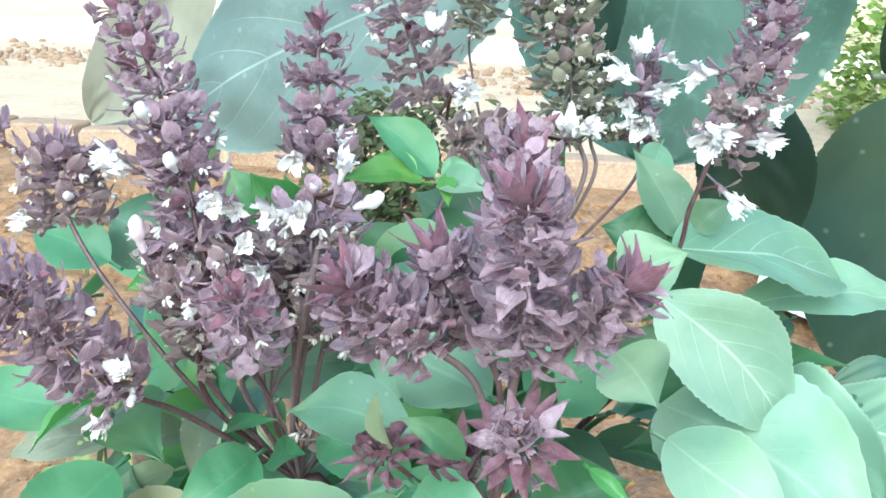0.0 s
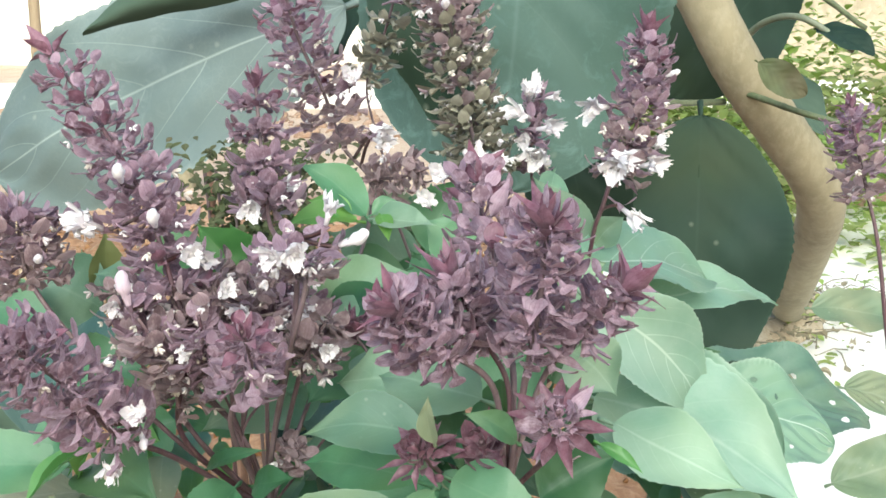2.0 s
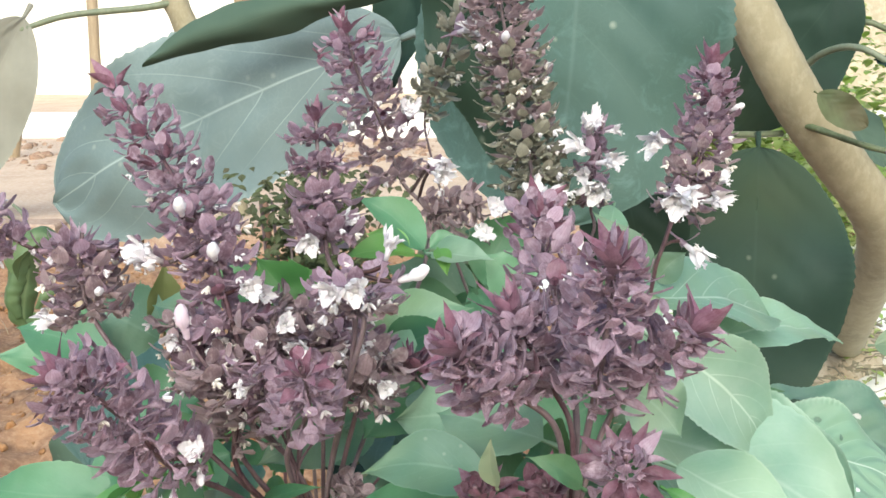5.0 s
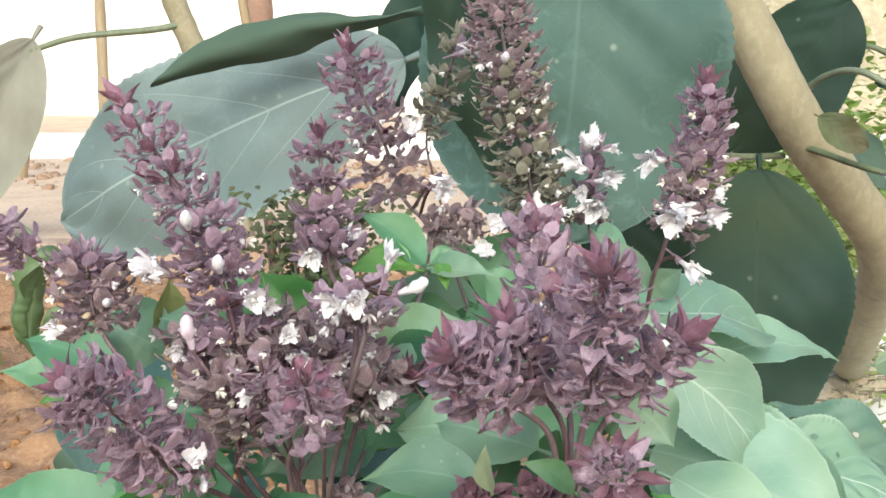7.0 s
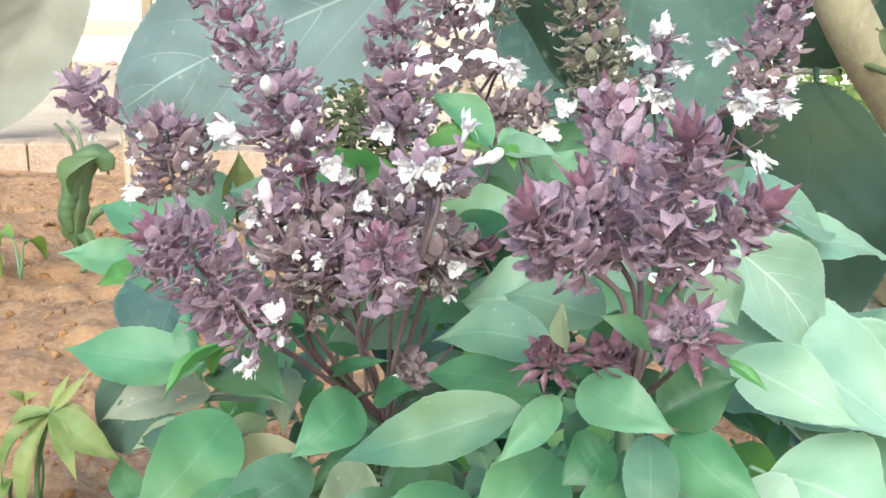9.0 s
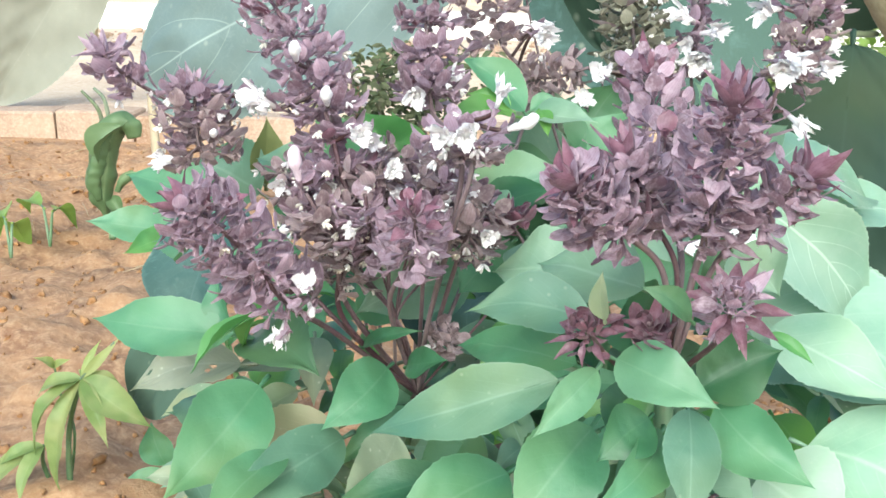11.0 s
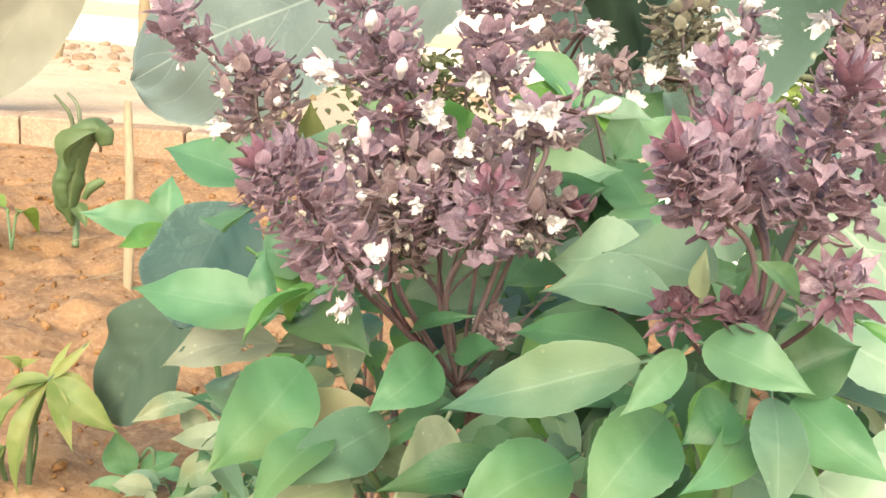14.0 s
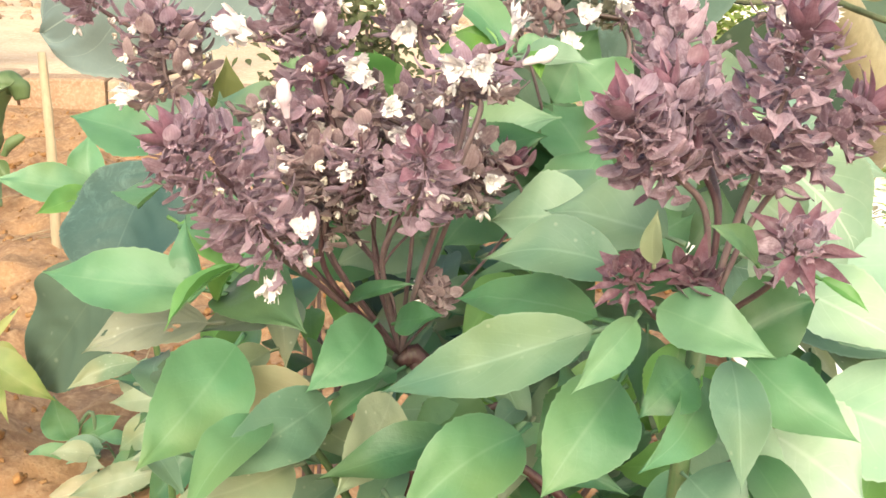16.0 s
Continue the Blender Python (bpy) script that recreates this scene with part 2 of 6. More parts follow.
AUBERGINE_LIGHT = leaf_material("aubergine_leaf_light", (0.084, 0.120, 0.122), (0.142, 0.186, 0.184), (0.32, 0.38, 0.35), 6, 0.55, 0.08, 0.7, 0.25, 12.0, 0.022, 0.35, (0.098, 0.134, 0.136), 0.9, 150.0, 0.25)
# shaded copy of the aubergine leaf: the shade is put into the dark colour
AUBERGINE_SHADED = leaf_material("aubergine_leaf_dark", (0.012, 0.025, 0.019), (0.022, 0.043, 0.031), (0.040, 0.068, 0.050), 6, 0.62, 0.05, 0.12, 0.12, 14.0, 0.03, 0.15, (0.034, 0.05, 0.022))
AUBERGINE_PALE = leaf_material("aubergine_leaf_pale", (0.120, 0.22, 0.155), (0.19, 0.30, 0.22), (0.52, 0.60, 0.50), 6, 0.38, 0.2, 0.85, 0.4, 18.0, 0.03, 0.35)
# half-shaded copy of the aubergine leaf, with the shade in its base tones
AUBERGINE_HALF_SHADED = leaf_material("aubergine_leaf_underside", (0.050, 0.082, 0.062), (0.078, 0.112, 0.084), (0.09, 0.12, 0.09), 6, 0.75, 0.08, 0.3, 0.1, 14.0, 0.03, 0.12)
AUBERGINE_GREY = leaf_material("aubergine_leaf_grey", (0.185, 0.180, 0.152), (0.240, 0.233, 0.198), (0.27, 0.27, 0.235), 6, 0.8, 0.1, 0.3, 0.1, 10.0, 0.03, 0.1)
WEED = leaf_material("weed_leaf", (0.09, 0.15, 0.042), (0.18, 0.25, 0.083), (0.28, 0.33, 0.15), 6, 0.5, 0.35, 0.3, olive=(0.30, 0.29, 0.13))
GROWTH = leaf_material("undergrowth_leaf", (0.05, 0.085, 0.025), (0.13, 0.17, 0.055), (0.2, 0.22, 0.1), 6, 0.5, 0.3, 0.2, grain=3.0, olive=(0.26, 0.22, 0.11))
# direct sun on weeds and hedge is put into this brighter green
SUNLIT = leaf_material("sunlit_leaf", (0.12, 0.21, 0.035), (0.27, 0.36, 0.09), (0.3, 0.38, 0.14), 6, 0.5, 0.35, 0.2, grain=3.0, olive=(0.32, 0.30, 0.15))
CURLED = leaf_material("curled_leaf", (0.048, 0.090, 0.036), (0.110, 0.162, 0.072), (0.2, 0.25, 0.13), 6, 0.55, 0.15, 0.3, grain=20.0)
MOSS = leaf_material("mossy_leaf", (0.030, 0.050, 0.018), (0.085, 0.110, 0.045), (0.06, 0.07, 0.04), 5, 0.7, 0.2, 0.1, olive=(0.07, 0.05, 0.03))
PURPLE = bract_material("purple_bract", (0.155, 0.085, 0.115), (0.412, 0.275, 0.355), (0.55, 0.435, 0.525), 0.50, 0.42)
MAROON = bract_material("maroon_bract", (0.108, 0.037, 0.060), (0.200, 0.080, 0.122), (0.28, 0.16, 0.22), 0.42, 0.25)
BROWN = bract_material("brown_bract", (0.178, 0.114, 0.130), (0.435, 0.318, 0.345), (0.54, 0.44, 0.45), 0.5, 0.42)
DUSKY = bract_material("dusky_bract", (0.080, 0.030, 0.044), (0.155, 0.060, 0.088), (0.23, 0.14, 0.18), 0.45, 0.28)
FADED = bract_material("faded_bract", (0.155, 0.145, 0.11), (0.27, 0.25, 0.20), (0.34, 0.34, 0.26), 0.55, 0.25)
PETAL = bract_material("white_petal", (0.80, 0.77, 0.79), (0.86, 0.84, 0.83), (0.78, 0.70, 0.78), 0.5, 0.3, 500.0)
PINK_PETAL = bract_material("pinkish_petal", (0.74, 0.60, 0.68), (0.80, 0.68, 0.74), (0.70, 0.55, 0.66), 0.5, 0.3, 500.0)
CREAM = bract_material("cream_remnant", (0.70, 0.65, 0.60), (0.80, 0.76, 0.72), (0.62, 0.54, 0.48), 0.6, 0.2, 600.0)
STEM = rough_material("purple_stem", (0.055, 0.030, 0.034), (0.095, 0.055, 0.060), (0.11, 0.09, 0.065), 120.0, 700.0, 0.5, 0.0006, (1, 1, 0.25))
SPIKE_STEM = rough_material("mauve_stem", (0.075, 0.042, 0.052), (0.132, 0.080, 0.096), (0.17, 0.13, 0.125), 120.0, 700.0, 0.5, 0.0006, (1, 1, 0.25))
GREEN_STEM = rough_material("green_stem", (0.05, 0.10, 0.045), (0.09, 0.16, 0.07), (0.13, 0.15, 0.08), 60.0, 400.0, 0.5, 0.0006, (1, 1, 0.3))
TWIG = rough_material("grey_green_twig", (0.085, 0.105, 0.06), (0.13, 0.155, 0.09), (0.17, 0.17, 0.12), 60.0, 300.0, 0.6, 0.0008, (1, 1, 0.3))
DRY = rough_material("dry_undergrowth", (0.27, 0.235, 0.16), (0.43, 0.37, 0.27), (0.55, 0.48, 0.38), 2.5, 14.0, 0.95, 0.03)
BARK = rough_material("aubergine_bark", (0.20, 0.172, 0.112), (0.268, 0.232, 0.152), (0.315, 0.28, 0.20), 14.0, 90.0, 0.8, 0.003, (1, 1, 0.7), 0.35)
SOIL = rough_material("red_soil", (0.155, 0.072, 0.034), (0.330, 0.174, 0.082), (0.45, 0.285, 0.165), 14.0, 80.0, 0.95, 0.009, (1, 1, 1), 0.6)
PALE_SAND = rough_material("pale_sand", (0.46, 0.37, 0.25), (0.66, 0.58, 0.44), (0.36, 0.26, 0.16), 22.0, 160.0, 0.95, 0.012)
SAND = rough_material("sandy_ground", (0.40, 0.27, 0.18), (0.52, 0.38, 0.27), (0.60, 0.50, 0.40), 3.0, 60.0, 0.9, 0.01)
CONCRETE = rough_material("pale_concrete", (0.78, 0.74, 0.66), (0.82, 0.80, 0.74), (0.70, 0.64, 0.54), 4.0, 80.0, 0.9, 0.004)
BRICK = rough_material("weathered_brick", (0.24, 0.145, 0.10), (0.34, 0.235, 0.17), (0.44, 0.35, 0.27), 14.0, 120.0, 0.9, 0.004)
PLASTER = rough_material("whitewashed_plaster", (0.70, 0.66, 0.59), (0.76, 0.73, 0.67), (0.64, 0.59, 0.50), 1.2, 40.0, 0.9, 0.004)
WOOD = rough_material("weathered_stake", (0.25, 0.185, 0.115), (0.34, 0.265, 0.175), (0.22, 0.16, 0.105), 30.0, 200.0, 0.85, 0.002, (1, 1, 0.15))
RUST = rough_material("rusty_post", (0.20, 0.11, 0.075), (0.27, 0.16, 0.11), (0.16, 0.09, 0.065), 20.0, 150.0, 0.8, 0.002)


# ---------- mesh helpers ----------
class Shape:
    """Collects the sheets, tubes and blobs of one mesh."""

    def __init__(self):
        self.verts, self.faces, self.uvs = [], [], []

    def sheet(self, at, nu, nv):
        first = len(self.verts)
        for i in range(nu + 1):
            for j in range(nv + 1):
                self.verts.append(tuple(at(i / nu, j / nv)))
                self.uvs.append((i / nu, j / nv))
        for i in range(nu):
            for j in range(nv):
                a = first + i * (nv + 1) + j
                self.faces.append((a, a + nv + 1, a + nv + 2, a + 1))

    def tube(self, points, radii, sides=7, caps=True):
        points = [Vector(p) for p in points]
        first, n, side = len(self.verts), len(points), None
        for i, p in enumerate(points):
            ahead = (points[min(i + 1, n - 1)] - points[max(i - 1, 0)]).normalized()
            if side is None:
                side = ahead.orthogonal().normalized()
            side = (side - ahead * side.dot(ahead)).normalized()
            other = ahead.cross(side)
            for k in range(sides):
                a = 2 * math.pi * k / sides
                self.verts.append(tuple(p + (side * math.cos(a) + other * math.sin(a)) * radii[i]))
                self.uvs.append((i / max(1, n - 1), k / sides))
        for i in range(n - 1):
            for k in range(sides):
                a, b = first + i * sides + k, first + i * sides + (k + 1) % sides
                self.faces.append((a, b, b + sides, a + sides))
        if caps:
            self.faces.append(tuple(first + k for k in reversed(range(sides))))
            self.faces.append(tuple(first + (n - 1) * sides + k for k in range(sides)))

    def blob(self, centre, axes, rings=5, sides=8):
        """A closed rounded body; axes: three vectors, the first its long one."""
        centre, (a, b, c) = Vector(centre), [Vector(v) for v in axes]
        first = len(self.verts)
        for i in range(1, rings):
            t = math.pi * i / rings
            for k in range(sides):
                s = 2 * math.pi * k / sides
                self.verts.append(tuple(centre - a * math.cos(t) + (b * math.cos(s) + c * math.sin(s)) * math.sin(t)))
                self.uvs.append((i / rings, k / sides))
        tail = len(self.verts)
        for sign in (-1, 1):
            self.verts.append(tuple(centre + a * sign))
            self.uvs.append((0.5 + sign / 2, 0.5))
        for i in range(rings - 2):
            for k in range(sides):
                p, q = first + i * sides + k, first + i * sides + (k + 1) % sides
                self.faces.append((p, q, q + sides, p + sides))
        for k in range(sides):
            self.faces.append((tail, first + (k + 1) % sides, first + k))
            last = first + (rings - 2) * sides
            self.faces.append((tail + 1, last + k, last + (k + 1) % sides))

    def box(self, centre, size, turn=0.0, shrink=0.0):
        cx, cy, cz = centre
        hx, hy, hz = (s / 2 for s in size)
        first = len(self.verts)
        for z, k in ((-hz, 1.0), (hz - shrink, 1.0), (hz, 1.0 - 2 * shrink / max(size[0], 1e-6))):
            for x, y in ((-hx, -hy), (hx, -hy), (hx, hy), (-hx, hy)):
                inset = 0.0 if k == 1.0 else shrink
                x, y = x - math.copysign(inset, x), y - math.copysign(inset, y)
                self.verts.append((cx + x * math.cos(turn) - y * math.sin(turn), cy + x * math.sin(turn) + y * math.cos(turn), cz + z))
                self.uvs.append((0, 0))
        f = first
        self.faces.append((f + 3, f + 2, f + 1, f))
        self.faces.append((f + 8, f + 9, f + 10, f + 11))
        for r in (0, 4):
            for k in range(4):
                a, b = f + r + k, f + r + (k + 1) % 4
                self.faces.append((a, b, b + 4, a + 4))

    def mesh(self, name, material, smooth=True):
        me = bpy.data.meshes.new(name)
        me.from_pydata(self.verts, [], self.faces)
        layer = me.uv_layers.new(name="UVMap")
        index = np.empty(len(me.loops), dtype=np.int32)
        me.loops.foreach_get("vertex_index", index)
        layer.data.foreach_set("uv", np.array(self.uvs, dtype=np.float32)[index].ravel())
        if smooth:
            me.polygons.foreach_set("use_smooth", np.ones(len(me.polygons), dtype=bool))
        me.materials.append(material)
        me.update()
        return me


def part(name, shape, material, parent=None, label="", smooth=True):
    ob = new(name, shape if isinstance(shape, bpy.types.Mesh) else shape.mesh(name, material, smooth))
    if parent is not None:
        ob.parent = parent
    return tagged(ob, label)


def thing(name, label, category, at=(0, 0, 0), group="", kind=""):
    ob = new(name)
    ob.empty_display_size = 0.02
    ob.location = at
    return tagged(ob, label, category, group, kind)


def rel(parent, p):
    return Vector(p) - (parent.location if parent is not None else Vector())


def curve(points, n):
    """n + 1 points on a smooth line through the given ones."""
    pts = [Vector(p) for p in points]
    pts = [pts[0] * 2 - pts[1], *pts, pts[-1] * 2 - pts[-2]]
    spans, out = len(pts) - 3, []
    for k in range(n + 1):
        s = min(k / n * spans, spans - 1e-6)
        i, f = int(s), s - int(s)
        a, b, c, d = pts[i : i + 4]
        out.append(0.5 * (2 * b + (c - a) * f + (2 * a - 5 * b + 4 * c - d) * f * f + (3 * b - 3 * c + d - a) * f**3))
    return out


def placed(ob, origin, ahead, up, scale=1.0):
    """Sets ob at origin with its x axis along ahead and its z axis towards up."""
    x = Vector(ahead).normalized()
    z = Vector(up)
    z = (z - x * z.dot(x))
    z = z.normalized() if z.length > 1e-6 else x.orthogonal().normalized()
    y = z.cross(x)
    m = Matrix((x, y, z)).transposed().to_4x4()
    ob.matrix_basis = Matrix.Translation(origin) @ m @ Matrix.Diagonal((scale, scale, scale, 1))
    return ob


rng = random.Random(11)


# ---------- leaves ----------
def leaf_shape(length, width, arch=0.12, fold=0.25, droop=0.1, wave=0.06, teeth=0.04, stalk=0.12, belly=0.40, nu=30, nv=8, seed=0, blunt=1.06, holes=0, point=1.42, quilt=0.006, pairs=7, saws=13.4):
    """A blade along x with its upper face towards z, and its stalk behind x = 0."""
    r = random.Random(seed)
    phase, freq, lean = r.uniform(0, 6), r.uniform(7, 11), r.uniform(-0.07, 0.07)
    twist, curl, far = r.uniform(-0.4, 0.4), r.uniform(-0.05, 0.09), r.uniform(0, 90)
    p = belly / (1 - belly)
    top = (belly ** p) * (1 - belly)

    def half(u):
        return width / 2 * min(1.0, ((u ** p) * (1 - u)) / top) ** (blunt if u < belly else blunt * point) if 0 < u < 1 else 0.0

    def at(u, v):
        s = 2 * v - 1
        w = half(u)
        saw = 1 + teeth * (abs((u * saws) % 1 - 0.3) * 2 - 0.6 + 1.1 * noise.noise((u * saws * 0.37, far, s))) if abs(s) > 0.9 else 1
        y = s * w * saw + lean * length * math.sin(math.pi * u)
        z = length * (arch * 4 * u * (1 - u) - droop * u * u) + fold * abs(s) ** 1.4 * w
        z += wave * width * abs(s) ** 2 * math.sin(freq * u + phase + (1.7 if s > 0 else 0)) * math.sin(math.pi * u)
        z += s * w * twist * (u - 0.25) - curl * length * u ** 3
        z += 0.05 * width * noise.noise((u * 5 * length / width * 0.5, v * 3.2, far)) * min(1, 5 * u)
        z -= quilt * width * (1 - abs(s)) * math.cos(2 * math.pi * pairs * (u - 0.42 * abs(s) ** 1.25)) * min(1, 4 * abs(s))
        return (u * length, y, z)

    sh = Shape()
    if holes:
        nu, nv = nu * 4, nv * 6
    sh.sheet(at, nu, nv)
    gone = set()
    for _ in range(holes):
        i, j, a = r.uniform(0.2, 0.85) * nu, r.uniform(0.15, 0.85) * nv, r.uniform(0.008, 0.030) * nu
        b = a * length / nu / (width / nv)
        for m in range(max(0, int(i - 2 * a)), min(nu, int(i + 2 * a) + 1)):
            for n in range(max(0, int(j - 2 * b)), min(nv, int(j + 2 * b) + 1)):
                x, y = (m - i) / a, (n - j) / b
                if x * x + y * y < 1 + 0.7 * noise.noise((x * 1.3, y * 1.3, far + i)):
                    gone.add(m * nv + n)
    sh.faces = [f for k, f in enumerate(sh.faces) if k not in gone]
    if stalk:
        n, rad = 5, 0.012 * length + 0.0004
        line = [(-stalk * length * (1 - k / n), 0, -0.25 * stalk * length * (1 - k / n) ** 2 - rad * 0.6) for k in range(n + 1)]
        line += [at(k * 0.09, 0.5) for k in range(1, 9)]
        line = [Vector(q) - Vector((0, 0, 0.5 * rad)) for q in line]
        sh.tube(line, [rad * (1 - 0.9 * k / (len(line) - 1)) for k in range(len(line))], 5)
    return sh


def leaf(plant, base, tip, width, material=None, face=(0, -0.55, 0.8), arch=0.1, fold=0.22, droop=0.0, label="", **kw):
    base, tip = rel(plant, base), rel(plant, tip)
    length = (tip - base).length
    sh = leaf_shape(length, width, arch, fold if "pairs" in kw else 0.1 + 1.5 * fold, droop, seed=rng.randrange(10**6), **kw)
    ob = part("leaf", sh, material or BASIL, plant, label)
    return placed(ob, base, tip - base, face)


def stem(plant, points, r0, r1, material=None, name="stem", label="", sides=8, n=None, bulge=0.05):
    pts = curve([rel(plant, p) for p in points], n or 6 * (len(points) - 1))
    sh = Shape()
    k = len(pts) - 1
    sh.tube(pts, [(r0 + (r1 - r0) * i / k) * (1 + bulge * math.sin(i * 2.3)) for i in range(k + 1)], sides)
    return part(name, sh, material or STEM, plant, label)


# ---------- pieces of the flower spikes ----------
def bract_mesh(name, length, width, bend, fold, material, drawn=1.35):
    """A pointed scale: widest a third of the way up, drawn out to a tip, keeled along its middle and bent back."""
    sh = Shape()

    def at(u, v):
        s = 2 * v - 1
        w = width / 2 * ((u / 0.34 + 0.06) / 1.06) ** 0.55 if u < 0.34 else width / 2 * max(0.0, 1 - ((u - 0.34) / 0.66) ** drawn)
        ripple = 0.05 * width * math.sin(9 * u + 2 * s) * abs(s)
        return (u * length * (1 - 0.12 * abs(bend) * u), s * w, bend * length * u * u * 0.5 + fold * abs(s) ** 1.3 * w + ripple)

    sh.sheet(at, 8, 4)
    return sh.mesh(name, material)


def calyx_mesh(name, size, cup, material, seed):
    """A short stalked tube whose round upper lip stands up like a small shield, over two narrow lower teeth."""
    r = random.Random(seed)
    sh = Shape()
    sh.tube([(-size * 0.9, 0, -size * 0.05), (-size * 0.2, 0, 0), (size * 0.1, 0, 0), (size * 0.45, 0, -size * 0.04)], [size * 0.06, size * 0.07, size * 0.17, size * 0.25], 6, False)
    tilt, lean, wide = r.uniform(0.45, 1.15), r.uniform(-0.15, 0.15), r.uniform(0.42, 0.56)

    def lip(u, v):
        s = 2 * v - 1
        w = size * wide * max(0.0, 1 - abs(2 * (0.05 + 0.95 * u) ** 0.86 - 1) ** 2.0) ** 0.62
        if u > 0.99:
            w = 0.0
        d = u * size * 1.02
        out = -cup * s * s * w * 0.6 + size * (0.05 * math.sin(math.pi * u) - 0.12 * u * u) + 0.05 * size * math.sin(4 * s + seed) * u
        x, z = d * math.cos(tilt) + out * math.sin(tilt), d * math.sin(tilt) - out * math.cos(tilt)
        return (size * 0.30 + x, s * w + lean * d, size * 0.12 + z)

    sh.sheet(lip, 7, 5)
    for k in (-1, 1):
        def tooth(u, v, k=k):
            s = 2 * v - 1
            return (size * (0.35 + 0.2 * u), k * size * (0.15 + 0.06 * u) + s * size * 0.10 * (1 - u), -size * (0.12 + 0.16 * u))
        sh.sheet(tooth, 2, 2)
    return sh.mesh(name, material)


def flower_mesh(name, size, material, seed):
    """A two-lipped corolla: a ruffled upper lip of narrow lobes, a long hollow lower lip and stamens that stick out."""
    r = random.Random(seed)
    sh = Shape()
    sh.tube([(0, 0, 0), (size * 0.3, 0, 0.02 * size), (size * 0.5, 0, 0.04 * size)], [size * 0.07, size * 0.1, size * 0.16], 8, True)
    for ang in (-1.7, -1.0, -0.45, 0.05, 0.6, 1.1, 1.75):
        ang += r.uniform(-0.2, 0.2)
        long, curl, wide = r.uniform(0.16, 0.42), r.uniform(-0.35, 0.4), r.uniform(0.11, 0.21)

        def lobe(u, v, ang=ang, long=long, curl=curl, wide=wide):
            s = 2 * v - 1
            w = size * wide * math.sin(math.pi * min(1, 0.25 + 0.7 * u)) ** 0.6
            rad = size * (0.10 + long * u)
            ruffle = size * 0.10 * math.sin(7 * v + 6 * u + seed * 2 + 4 * ang)
            y, z = math.sin(ang) * rad + math.cos(ang) * s * w, math.cos(ang) * rad - math.sin(ang) * s * w
            return (size * (0.5 + 0.22 * u + curl * u * u) + ruffle, y + ruffle * 0.5, z + 0.4 * ruffle * s)
        sh.sheet(lobe, 5, 4)

    hang = r.uniform(0.15, 0.4)

    def lower(u, v):
        s = 2 * v - 1
        w = size * 0.23 * math.sin(math.pi * min(1, 0.2 + 0.75 * u)) ** 0.5
        return (size * (0.48 + 0.4 * u), s * w, -size * (0.10 + hang * u * u) + 0.5 * w * s * s + size * 0.03 * math.sin(9 * v + seed))

    sh.sheet(lower, 5, 4)
    for k in range(4):
        y = (k - 1.5) * size * 0.07
        end = Vector((size * r.uniform(0.8, 1.02), y * 2.0, -size * r.uniform(0.0, 0.3)))
        sh.tube([(size * 0.45, y, -0.05 * size), (size * 0.8, y * 1.4, -0.08 * size), end], [size * 0.016] * 3, 4)
        sh.blob(end, ((size * 0.05, 0, 0), (0, size * 0.035, 0), (0, 0, size * 0.035)), 4, 5)
    return sh.mesh(name, material)


def bud_mesh(name, size, material):
    sh = Shape()
    sh.tube([(0, 0, 0), (size * 0.35, 0, 0)], [size * 0.1, size * 0.16], 7, False)
    sh.blob((size * 0.68, 0, 0.02 * size), ((size * 0.42, 0, 0.06 * size), (0, size * 0.18, 0), (0, 0, size * 0.20)), 9, 11)
    for k, p in enumerate(sh.verts):
        swell = 1 + 0.55 * noise.noise((p[0] * 420, p[1] * 520, p[2] * 520)) * min(1, p[0] / (0.6 * size)) + 0.22 * (p[0] / size - 0.6)
        sh.verts[k] = (p[0], p[1] * swell, p[2] * swell)
    return sh.mesh(name, material)


def remnant_mesh(name, size, material, seed):
    r = random.Random(seed)
    sh = Shape()
    for k in range(5):
        d = Vector((r.uniform(0.4, 1), r.uniform(-0.7, 0.7), r.uniform(-0.7, 0.6))).normalized()
        c = d * size * 0.45
        e = d.orthogonal().normalized()
        sh.blob(c, (d * size * 0.4, e * size * 0.14, d.cross(e) * size * 0.16), 4, 5)
    return sh.mesh(name, material)


TONES = (("purple", PURPLE), ("maroon", MAROON), ("dusky", DUSKY), ("brown", BROWN), ("faded", FADED))
CALYX = {k: [calyx_mesh("calyx", 0.0061 * s, c, m, i) for i, (s, c) in enumerate(((1.0, 0.2), (0.9, 0.4), (1.1, 0.0), (0.96, -0.35), (1.04, 0.3), (0.88, -0.1)))]
         for k, m in TONES}
BRACT = {k: [bract_mesh("bract", 0.0098 * s, 0.0056 * w, b, f, m) for s, w, b, f in ((1, 1, 0.3, 0.55), (1.12, 0.92, 0.55, 0.4), (0.9, 1.12, -0.35, 0.7), (1.05, 0.85, -0.1, 0.5), (0.8, 1.15, 0.1, 0.35))]
         for k, m in TONES}
LONG_BRACT = {k: [bract_mesh("bract", 0.0112 * s, 0.0042 * w, b, f, m, 1.2) for s, w, b, f in ((1, 1, -0.5, 0.5), (1.1, 0.9, 0.2, 0.4), (0.85, 1.15, -0.3, 0.6), (1.0, 1.1, 0.45, 0.45), (0.9, 0.85, -0.7, 0.5))] for k, m in TONES}
FLOWER = [flower_mesh("flower", 0.0095, PETAL, s) for s in (1, 2, 3, 4, 5, 6)]
BUD = bud_mesh("flower_bud", 0.0085, PETAL)
PINK_BUD = bud_mesh("flower_bud", 0.0095, PINK_PETAL)
